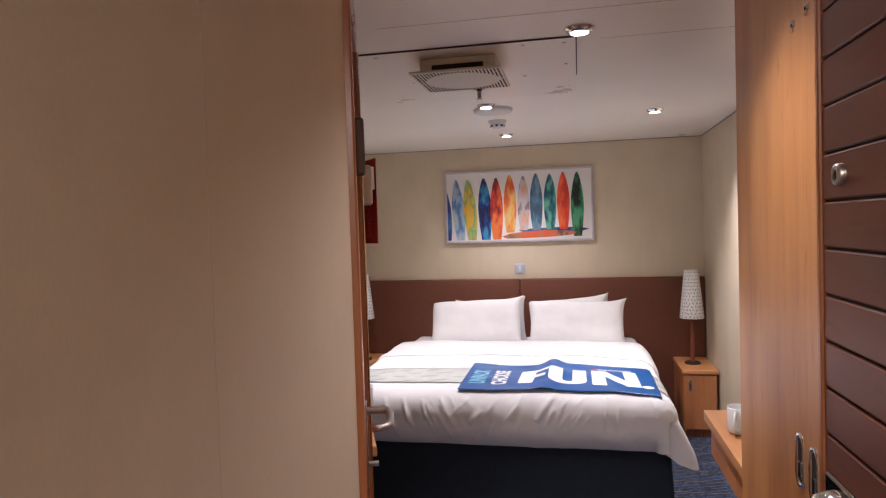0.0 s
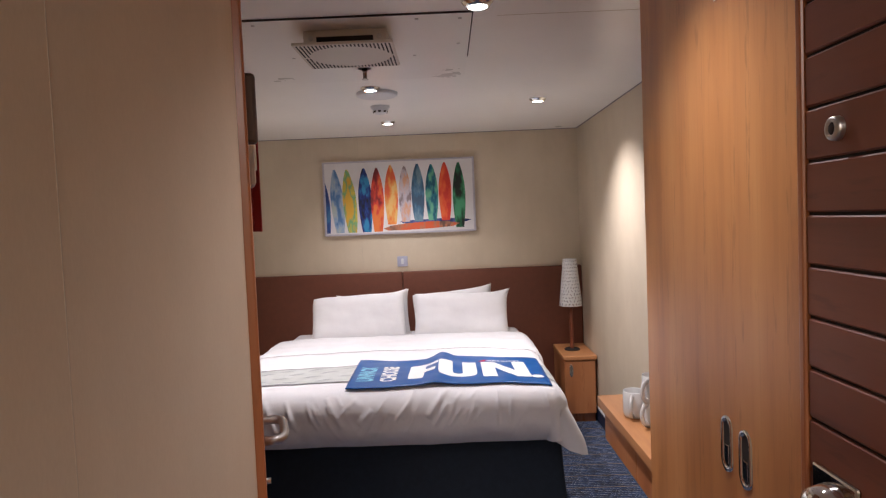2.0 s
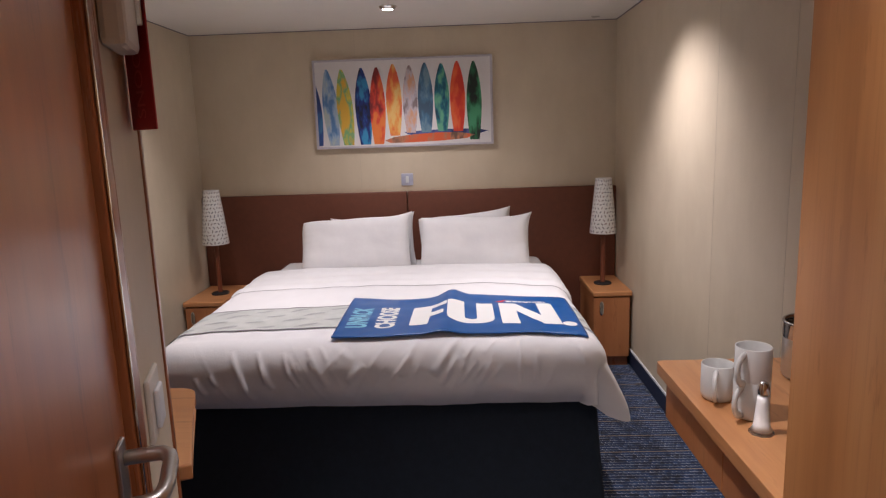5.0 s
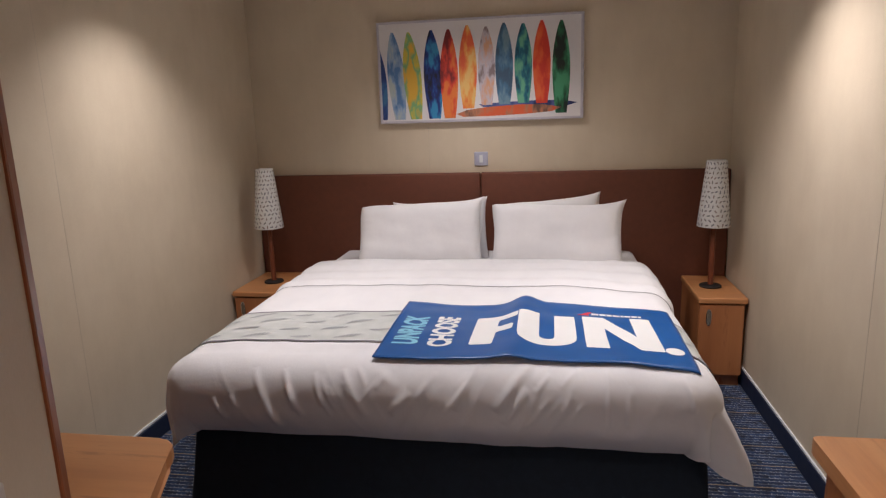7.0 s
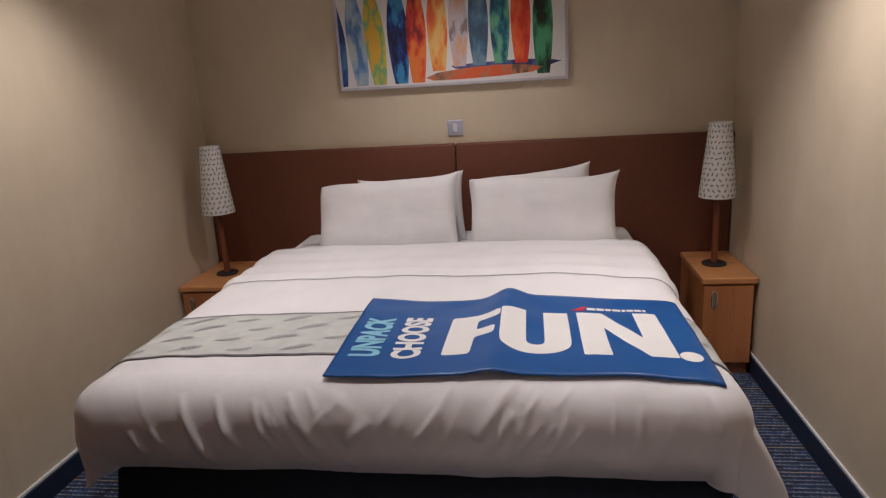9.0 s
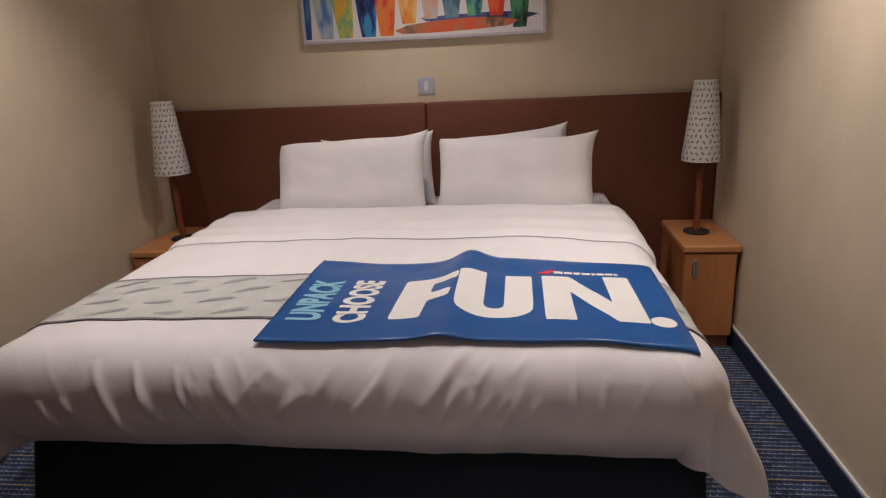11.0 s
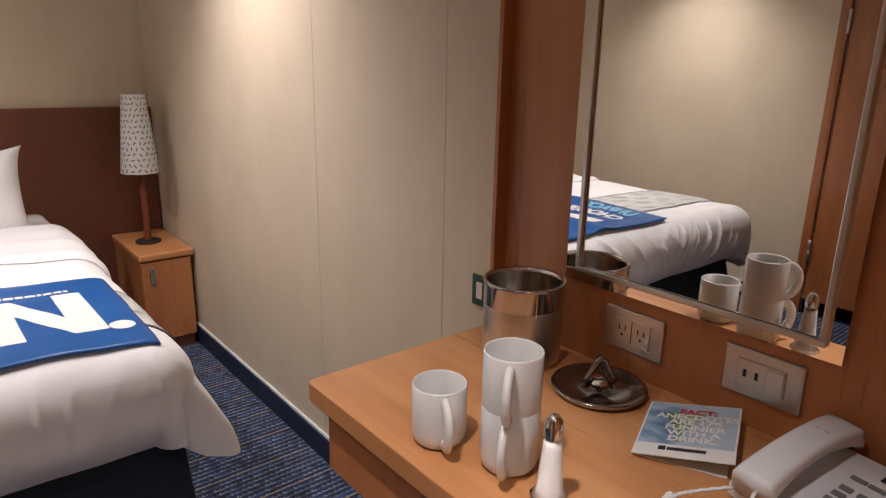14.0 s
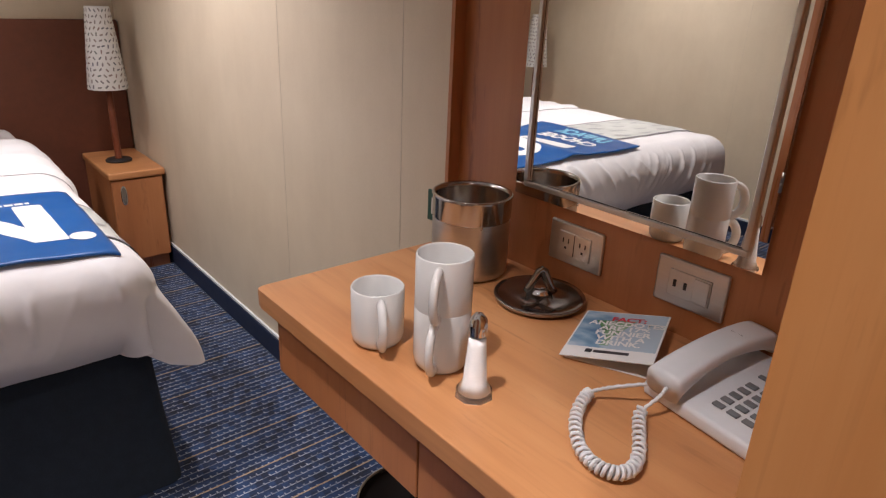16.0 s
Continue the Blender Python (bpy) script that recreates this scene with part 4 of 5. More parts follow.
for z in (0.003, 0.05, 0.10, 0.16, 0.22, 0.34, 0.45, 0.50):
    low = (1 - z / 0.5) ** 1.5
    rows.append([(x + 0.006 * noise.noise((x * 5, y * 5, 1.3)) * (1 - z) + (0.014 * low if x > 0.5 else (-0.02 * low if x < -1.1 else 0.0)), y + 0.008 * noise.noise((x * 6, y * 6, 4.1)) * (1 - z) - (0.128 * low if y < 4.2 else 0.0), z) for x, y in path2])
part("base_skirt", sheet(rows), M["skirt"], bed, "near-black navy fabric skirt", True)
part("mattress", box(-1.14, 0.56, 4.14, 5.89, 0.42, 0.625, 0.05, 4), M["cotton"], bed, "white fitted sheet over the mattress", True)

BXL, BXR, BYF, R = -1.208, 0.600, 3.985, 0.105
ZT = 0.645
HEM = 0.335
rng = random.Random(7)
FOLDS = [(rng.uniform(-1.05, 0.5), rng.uniform(-0.5, 0.9), rng.uniform(0.014, 0.026), rng.uniform(0.0008, 0.002)) for _ in range(10)] + [(rng.uniform(-1.0, 0.45), 0.0, rng.uniform(0.007, 0.012), rng.uniform(0.0008, 0.0025)) for _ in range(14)]
FOLDS = [(f0, (0.55 if f0 < -0.4 else -0.5) + 0.3 * sl, w, h) for f0, sl, w, h in FOLDS]
# short pulled creases on the hanging foot: two ends across and down the cloth, width, height
CREASES = [((-0.86, 0.07), (-0.78, 0.28), 0.012, 0.012), ((-0.76, 0.07), (-0.70, 0.23), 0.010, 0.011), ((-0.742, 0.12), (-0.722, 0.21), 0.008, 0.008), ((-1.00, 0.17), (-0.965, 0.25), 0.011, 0.010),
           ((-0.94, 0.16), (-0.915, 0.21), 0.009, 0.007), ((-0.655, 0.08), (-0.625, 0.19), 0.010, 0.009), ((-0.13, 0.03), (-0.20, 0.18), 0.014, 0.012), ((-0.34, 0.13), (-0.41, 0.20), 0.014, 0.009),
           ((0.035, 0.02), (-0.075, 0.18), 0.016, 0.014), ((0.02, 0.11), (-0.05, 0.22), 0.013, 0.010), ((0.259, 0.04), (0.26, 0.23), 0.007, 0.007), ((0.07, 0.03), (0.04, 0.10), 0.011, 0.006),
           ((0.322, 0.09), (0.315, 0.22), 0.009, 0.006), ((0.475, 0.04), (0.51, 0.16), 0.011, 0.008), ((-0.55, 0.10), (-0.48, 0.22), 0.014, 0.008), ((-0.46, 0.06), (-0.38, 0.12), 0.016, 0.006)]

for _ in range(20):
    a0, d0, size = rng.uniform(-0.66, 0.30), rng.uniform(0.02, 0.15), rng.uniform(0.05, 0.11)
    lean = 0.45 if a0 < -0.48 else -0.75
    CREASES.append(((a0, d0), (a0 + lean * size, d0 + size), rng.uniform(0.006, 0.011), rng.uniform(0.003, 0.006)))


def crease_height(a, d):
    out = 0.0
    for (a0, d0), (a1, d1), w, h in CREASES:
        if abs(a - a0) < 0.2:
            la, ld = a1 - a0, d1 - d0
            size = math.hypot(la, ld)
            t = ((a - a0) * la + (d - d0) * ld) / size ** 2
            if 0.0 < t < 1.0:
                q = ((a - a0) * ld - (d - d0) * la) / size
                out += h * math.exp(-(q / w) ** 2) * math.sin(math.pi * t) ** 0.6
    return out


def drape(a, b, lift=0.0, rough=1.0):
    """A point of cloth laid over the bed: a across and b along the unfolded cloth."""
    da = (BXL + R) - a if a < BXL + R else (a - (BXR - R) if a > BXR - R else 0.0)
    sa = -1 if a < BXL + R else 1
    db = (BYF + R) - b if b < BYF + R else 0.0
    d = math.hypot(da, db)
    cx = min(max(a, BXL + R), BXR - R)
    cy = max(b, BYF + R)
    crown = 0.020 * (1 - min(1.0, abs((a + 0.29) / 0.85)) ** 3) * (1 - max(0.0, (4.35 - b)) * 0.4)
    puff = 0.010 * noise.noise((a * 2.6, b * 2.6, 0.2)) + 0.004 * noise.noise((a * 9, b * 9, 3.0))
    if d < 1e-6:
        return Vector((cx, cy, ZT + crown + puff * rough + lift))
    ux, uy = sa * da / d, -db / d
    quarter = R * math.pi / 2
    phi = math.degrees(math.atan2(da, db))
    span = HEM / max(abs(ux), abs(uy))
    if sa > 0:
        reach = np.interp(phi, (0, 18, 30, 40, 50, 60, 68, 78, 90), (0.332, 0.328, 0.318, 0.318, 0.372, 0.392, 0.396, 0.390, 0.370))
        flare = 0.78 * math.exp(-((phi - 66) / 17) ** 2)
    else:
        reach = np.interp(phi, (0, 20, 45, 70, 90), (0.332, 0.330, 0.370, 0.400, 0.390))
        flare = 0.10 * math.exp(-((phi - 55) / 25) ** 2)
    d *= float(reach) / span if d < span * 1.2 else 1.0
    if d < quarter:
        out, drop = R * math.sin(d / R), R * (1 - math.cos(d / R))
        nz = math.cos(d / R)
    else:
        e = d - quarter
        front = max(0.0, 1 - phi / 30)
        out, drop, nz = R + 0.135 * flare * math.sin(min(1.0, e / 0.24) * math.pi / 2) - front * (0.05 * e + 4.6 * max(0.0, e - 0.045) ** 2), R + e * 0.97, 0.0
        out += (0.008 if phi > 30 else 0.003) * math.sin(a * 17 + b * 9) * min(1.0, e / 0.1)
        if sa > 0:
            out -= 0.055 * math.exp(-((phi - 41) / 7) ** 2) * min(1.0, e / 0.12)
    k = min(1.0, d / 0.12)
    fold = 0.0
    if db > 0.03:
        for f0, slope, w, h in FOLDS:
            t = (a - f0 - slope * (db - 0.2)) / w
            if abs(t) < 4:
                fold += h * math.exp(-t * t) * max(0.0, math.sin(min(1.0, db / 0.36) * math.pi)) ** 0.7
    if 0.0 < db < 0.32 and abs(a + 0.29) < 0.85:
        fold += crease_height(a, db)
    fold += (0.009 * noise.noise((a * 3.0, b * 3.0, 7.0)) + 0.0035 * noise.noise((a * 14 + b * 6, b * 11 - a * 5, 2.0))) * k
    ext = out + (fold * rough + lift) * (1 - nz * 0.6)
    return Vector((cx + ux * ext, cy + uy * ext, ZT + crown * max(0.0, 1 - d / 0.2) + puff * rough * nz - drop + (fold * rough * 0.4 + lift) * nz))


AX = [BXL + R - HEM + (BXR - BXL - 2 * R + 2 * HEM) * k / 440 for k in range(441)]
BY_ = [BYF + R - HEM + 0.38 * k / 90 for k in range(90)] + [BYF + R - HEM + 0.38 + (5.02 - BYF - R + HEM) * k / 130 for k in range(131)]
duvet = thing("duvet", -0.29, 4.7, 0.33, "creased white cotton duvet hanging over the bed's foot", "duvet")
part("cover", sheet([[drape(a, b) for a in AX] for b in BY_]), M["cotton"], duvet, "", True)
hem_pts = [drape(a, BY_[0], 0.0) for a in AX]
part("hem", tube([p + Vector((0, 0.006, 0.002)) for p in hem_pts], 0.005, 6), M["cotton"], duvet, "thick hem", True)
# turned-back sheet
AX2 = [BXL + R - 0.28 + (BXR - BXL - 2 * R + 0.56) * k / 120 for k in range(121)]
band = thing("folded_sheet", -0.29, 5.15, 0.66, "white sheet turned back over the duvet", "bed sheet")
rows = []
for k in range(22):
    b = 4.915 + 0.49 * k / 21
    l = 0.014 * min(1.0, (k + 0.15) / 2.0) + 0.004 * math.sin(k * 0.9)
    rows.append([drape(a, b + 0.012 * noise.noise((a * 3, 0, 0)), l) for a in AX2])
rows.append([drape(a, 5.415, -0.05) for a in AX2])
part("cloth", sheet(rows), M["cotton"], band, "", True)
# Grey line along the seam; also paints the thin shadow under the fold.
part("grey_line", tube([drape(a, 4.914 + 0.012 * noise.noise((a * 3, 0, 0)), 0.0026) for a in AX2], 0.0008, 5), M["grey_line"], band, "thin grey seam line with the fold shadow painted in")

runner = thing("bed_runner", -0.29, 4.36, 0.66, "pale grey-green bed runner with grey leaves", "bed runner")
AX3 = [BXL + R - 0.30 + (BXR - BXL - 2 * R + 0.60) * k / 150 for k in range(151)]
RB0, RB1 = 4.195, 4.520
part("cloth", sheet([[drape(a, RB0 + (RB1 - RB0) * k / 14, 0.0035) for a in AX3] for k in range(15)]), M["runner"], runner, "", True)
for bb in (RB0 + 0.004, RB1 - 0.004):
    part("stripe", sheet([[drape(a, bb + o, 0.0046) for a in AX3] for o in (-0.005, 0.005)]), M["grey_line"], runner, "mauve-grey edge stripe")


def leaf(a, b, size, turn, flip):
    ca, sa = math.cos(turn), math.sin(turn)
    strips = []
    for k in range(7):
        u0 = -0.5 + k / 7.4
        h = 0.21 * (1 - (2 * (u0 + 0.06)) ** 2) ** 0.5 if abs(2 * (u0 + 0.06)) < 1 else 0.05
        pts = []
        for u, v in ((u0, 0.0), (u0 + 0.105, 0.02), (u0 + 0.19, flip * h), (u0 + 0.07, flip * h * 0.95)):
            pts.append((a + size * (u * ca - v * sa), b + size * (u * sa + v * ca)))
        bm = bmesh.new()
        bm.faces.new([bm.verts.new(drape(p, q, 0.0052)) for p, q in pts])
        strips.append(bm)
    for v0, v1 in ((-0.02, 0.008),):
        bm = bmesh.new()
        pts = [(-0.52, v0), (0.55, v0 + 0.01), (0.55, v1), (-0.52, v1)]
        bm.faces.new([bm.verts.new(drape(a + size * (u * ca - v * sa), b + size * (u * sa + v * ca), 0.0056)) for u, v in pts])
        strips.append(bm)
    part("leaf_motif", joined(*strips), M["leaf_grey"], runner)


rng = random.Random(3)
for r_, bb in enumerate((4.240, 4.315, 4.395, 4.470)):
    k = 0
    a = -1.13 + (0.10 if r_ % 2 else 0.0)
    while a < 0.64:
        if not (-0.44 < a < 0.50):
            leaf(a, bb, 0.100 if (k + r_) % 2 else 0.075, 0.30 + rng.uniform(-0.1, 0.1), 1 if (k + r_) % 2 else -1)
        a += 0.172
        k += 1


def pillow(name, cx, cy, cz, w, h, thick, tilt, roll, yaw, seed, label, ear_l=0.010, ear_r=0.010):
    n, rows_f, rows_b = 40, [], []
    for i in range(n + 1):
        rf, rb = [], []
        for j in range(n + 1):
            u, v = -1 + 2 * i / n, -1 + 2 * j / n
            pinch = 1 - 0.035 * (1 - v * v) * abs(u) ** 4
            pinch_v = 1 - (0.07 if v > 0 else 0.02) * (1 - abs(u) ** 2.6) * abs(v) ** 3 * (1 + 0.5 * noise.noise((u * 1.6 + seed, 0.3, 0)))
            body = max(0.0, (1 - abs(u) ** 4.5)) ** 0.5 * max(0.0, (1 - abs(v) ** 4.0)) ** 0.5
            wr = 0.006 * noise.noise((u * 1.8 + seed, v * 1.8, 0)) + 0.0025 * noise.noise((u * 5 + seed, v * 3, 2)) * body
            side = max(0.0, (abs(u) - 0.62) / 0.38)
            wr += 0.0045 * noise.noise((u * 2 + seed, v * 9, 5)) * side * body + 0.006 * noise.noise((u * 6 + seed, v * 8, 8)) * max(0.0, -v - 0.45) * body
            amount = (ear_r if u > 0 else ear_l) if v > 0 else 0.006
            ear = amount * (abs(u) * abs(v)) ** (6 if amount > 0 else 3.5)
            p = Vector((u * w / 2 * pinch + ear * math.copysign(1.0, u), 0, v * h / 2 * pinch_v + ear * math.copysign(1.0, v)))
            rf.append(p + Vector((0, -thick / 2 * body - wr * body - 0.003, 0)))
            rb.append(p + Vector((0, thick / 2 * body + 0.003, 0)))
        rows_f.append(rf)
        rows_b.append(rb)
    bm = joined(sheet(rows_f), sheet(rows_b))
    edge_f = [rows_f[i][0] for i in range(n + 1)] + [rows_f[n][j] for j in range(1, n + 1)] + [rows_f[i][n] for i in range(n - 1, -1, -1)] + [rows_f[0][j] for j in range(n - 1, 0, -1)]
    edge_b = [rows_b[i][0] for i in range(n + 1)] + [rows_b[n][j] for j in range(1, n + 1)] + [rows_b[i][n] for i in range(n - 1, -1, -1)] + [rows_b[0][j] for j in range(n - 1, 0, -1)]
    bm2 = sheet([edge_f + edge_f[:1], edge_b + edge_b[:1]])
    bm = joined(bm, bm2)
    bmesh.ops.remove_doubles(bm, verts=bm.verts, dist=1e-5)
    bm.transform(pose(cx, cy, cz, tilt, roll, yaw))
    single(name, bm, M["cotton"], (cx, cy, cz - h / 2 * math.cos(radians(tilt))), label, "pillow", "bed pillows", smooth=True)


pillow("pillow", -0.602, 5.50, 0.790, 0.672, 0.350, 0.16, -20, -1.6, 0, 1.0, "plump white pillow leaning upright", -0.020, 0.016)
pillow("pillow", 0.122, 5.50, 0.780, 0.668, 0.345, 0.16, -20, 0.6, 0, 5.0, "plump white pillow leaning upright", -0.008, 0.018)
pillow("pillow", -0.515, 5.69, 0.772, 0.520, 0.335, 0.13, -12, -3.0, 0, 9.0, "white pillow behind the front one")
pillow("pillow", 0.070, 5.69, 0.778, 0.590, 0.340, 0.13, -12, -5.0, 0, 13.0, "white pillow behind the front one", -0.01, 0.008)

# blue mat with lettering
MATX0, MATX1, MATY0, MATY1 = -0.474, 0.528, 4.058, 4.628


def mat_z(x, y):
    far = (y - MATY0) / (MATY1 - MATY0)
    ridge = (0.010 + 0.022 * far) * math.exp(-((x + 0.035 - 0.03 * far) / 0.055) ** 2)
    wave = 0.004 * math.sin(x * 11 + 1.0) * far
    return drape(x, max(y, BYF + R), 0.0, 1.0).z + 0.006 + ridge + wave - 0.010 * max(0.0, 1 - (y - MATY0) / 0.05) * max(0.0, (x - 0.35)) * 4


mat = thing("floor_mat", 0.03, 4.36, 0.67, "blue vinyl mat with bold white lettering on the bed", "mat")
NXM, NYM = 90, 40


def mat_point(i, j, dz):
    x, y = MATX0 + (MATX1 - MATX0) * i / NXM, MATY0 + (MATY1 - MATY0) * j / NYM
    return Vector((x, y + 0.006 * math.sin(x * 6), mat_z(x, y) + dz))


TH = 0.005
rim_i = [(i, 0) for i in range(NXM + 1)] + [(NXM, j) for j in range(1, NYM + 1)] + [(i, NYM) for i in range(NXM - 1, -1, -1)] + [(0, j) for j in range(NYM - 1, -1, -1)]
bm = joined(sheet([[mat_point(i, j, TH) for i in range(NXM + 1)] for j in range(NYM + 1)]), sheet([[mat_point(i, j, 0) for i in range(NXM + 1)] for j in range(NYM + 1)]), sheet([[mat_point(i, j, TH) for i, j in rim_i], [mat_point(i, j, 0) for i, j in rim_i]]))
bmesh.ops.remove_doubles(bm, verts=bm.verts, dist=1e-5)
part("sheet", bm, M["blue"], mat, "", True)


def print_on_mat(name, bm, material, label=""):
    for k in range(1, NXM):
        x = MATX0 + (MATX1 - MATX0) * k / NXM
        bmesh.ops.bisect_plane(bm, geom=bm.verts[:] + bm.edges[:] + bm.faces[:], plane_co=(x, 0, 0), plane_no=(1, 0, 0))
    for k in range(1, NYM, 2):
        y = MATY0 + (MATY1 - MATY0) * k / NYM
        bmesh.ops.bisect_plane(bm, geom=bm.verts[:] + bm.edges[:] + bm.faces[:], plane_co=(0, y, 0), plane_no=(0, 1, 0))
    for v in bm.verts:
        v.co.z = mat_z(v.co.x, v.co.y) + TH + 0.0009
        v.co.y += 0.006 * math.sin(v.co.x * 6)
    part(name, bm, material, mat, label)


def shifted(points, dx=0.0):
    return [(x + dx - 0.002, 4.170 + (y - 4.193) * 0.91) for x, y in points]


def rounded(points, r=0.012, n=5):
    out = []
    for k, p in enumerate(points):
        p, a, b = Vector(p), Vector(points[k - 1]), Vector(points[(k + 1) % len(points)])
        rr = min(r, (a - p).length * 0.45, (b - p).length * 0.45)
        s, e = p + (a - p).normalized() * rr, p + (b - p).normalized() * rr
        for q in range(n + 1):
            t = q / n
            out.append(tuple((1 - t) ** 2 * s + 2 * t * (1 - t) * p + t * t * e))
    return out


LF = [(-0.186, 4.190), (-0.110, 4.196), (-0.104, 4.318), (-0.050, 4.322), (-0.046, 4.378), (-0.102, 4.376), (-0.100, 4.452), (-0.036, 4.458), (-0.034, 4.516), (-0.182, 4.506)]
print_on_mat("letter", flat_shape(rounded(shifted(LF, 0.010))), M["print_white"], "white letter F")
LU = [(-0.020, 4.524)] + [(-0.020, 4.300)] + [(0.080 + 0.100 * math.cos(a), 4.290 + 0.094 * math.sin(a)) for a in (math.pi + math.pi * k / 14 for k in range(1, 14))] + [(0.180, 4.300), (0.178, 4.520), (0.106, 4.522), (0.106, 4.300)] + [(0.080 + 0.026 * math.cos(a), 4.292 + 0.032 * math.sin(a)) for a in (-math.pi * k / 8 for k in range(1, 8))] + [(0.054, 4.300), (0.054, 4.526)]
print_on_mat("letter", flat_shape(shifted(LU, -0.002)), M["print_white"], "white letter U")
LN = [(0.202, 4.196), (0.276, 4.196), (0.272, 4.400), (0.372, 4.196), (0.446, 4.198), (0.436, 4.540), (0.368, 4.538), (0.372, 4.330), (0.276, 4.532), (0.200, 4.530)]
print_on_mat("letter", flat_shape(rounded(shifted(LN, 0.004), 0.006, 3)), M["print_white"], "white letter N")
print_on_mat("letter", flat_shape([(0.478 + 0.029 * math.cos(k * math.tau / 28), 4.188 + 0.031 * math.sin(k * math.tau / 28)) for k in range(28)]), M["print_white"], "white full stop")


def sideways(words, x_base, y0, y1, tall):
    bm = lettering(words, 1.0, 0.045)
    xs, ys = [v.co.x for v in bm.verts], [v.co.y for v in bm.verts]
    kx, ky = (y1 - y0) / (max(xs) - min(xs)), tall / (max(ys) - min(ys))
    bx, by = min(xs), min(ys)
    for v in bm.verts:
        v.co = Vector((x_base - (v.co.y - by) * ky, y0 + (v.co.x - bx) * kx, 0))
    return bm


print_on_mat("word", sideways("UNPACK", -0.352, 4.172, 4.448, 0.088), M["print_sky"], "light blue word UNPACK")
print_on_mat("word", sideways("CHOOSE", -0.236, 4.160, 4.456, 0.084), M["print_white"], "white word CHOOSE")
print_on_mat("logo_fin", flat_shape(shifted([(0.188, 4.548), (0.232, 4.592), (0.245, 4.590), (0.228, 4.566), (0.232, 4.548)])), M["print_red"], "red fin shape")
for x0, w in ((0.240, 0.026), (0.270, 0.022), (0.296, 0.018), (0.318, 0.024), (0.346, 0.010), (0.360, 0.020), (0.384, 0.020), (0.408, 0.010)):
    print_on_mat("logo_bar", flat_shape(shifted([(x0, 4.558), (x0 + w, 4.558), (x0 + w, 4.580), (x0, 4.580)])), M["print_white"], "")

# ---------- headboard ----------
hb = thing("headboard", -0.31, YB - 0.03, 0.0, "brown fabric headboard across the wall in two panels", "headboard")
part("panel", box(XL + 0.004, -0.311, YB - 0.055, YB - 0.001, 0.02, 1.073, 0.010, 3), M["headboard"], hb, "", True)
part("panel", box(-0.307, XR - 0.004, YB - 0.055, YB - 0.001, 0.02, 1.073, 0.010, 3), M["headboard"], hb, "", True)


# ---------- nightstands and lamps ----------
def nightstand(x0, x1):
    y0, y1 = 5.442, YB - 0.058
    ob = thing("nightstand", (x0 + x1) / 2, (y0 + y1) / 2, 0.0, "cherry-wood nightstand with a recessed chrome pull", "nightstand", "nightstands beside the bed")
    part("top", box(x0 - 0.004, x1 + 0.004, y0 - 0.008, y1, 0.442, 0.474, 0.008, 3), M["wood_x"], ob)
    # Weaker light on body and door is put into this darker veneer.
    part("body", box(x0 + 0.004, x1 - 0.004, y0 + 0.020, y1, 0.060, 0.441), M["wood_back_and_shaded"], ob)
    d = part("door", box(x0 + 0.005, x1 - 0.012, y0, y0 + 0.019, 0.064, 0.436, 0.002), M["wood_back_and_shaded"], ob)
    part("plinth", box(x0 + 0.012, x1 - 0.012, y0 + 0.03, y1, 0.0, 0.060), M["wood_trim"], ob, "recessed reddish wooden plinth")
    px, pz = x0 + 0.050, 0.370
    ring = []
    for k in range(28):
        a = k * math.tau / 28
        ring.append((0.013 * math.cos(a), 0.044 * math.copysign(abs(math.sin(a)) ** 0.7, math.sin(a))))
    bm = bmesh.new()
    o = [bm.verts.new((px + p, y0, pz + q)) for p, q in ring]
    m_ = [bm.verts.new((px + p * 0.95, y0 - 0.004, pz + q * 0.98)) for p, q in ring]
    i_ = [bm.verts.new((px + p * 0.68, y0 - 0.003, pz + q * 0.86)) for p, q in ring]
    for lo, hi in ((o, m_), (m_, i_)):
        for k in range(28):
            bm.faces.new((lo[k], lo[(k + 1) % 28], hi[(k + 1) % 28], hi[k]))
    h = part("pull", bm, M["chrome"], d, "oblong chrome pull", True)
    bm = bmesh.new()
    bm.faces.new([bm.verts.new((px + p * 0.7, y0 - 0.0006, pz + q * 0.88)) for p, q in ring])
    part("recess", bm, M["darksteel"], d)


nightstand(0.826, 1.054)
nightstand(-1.672, -1.425)


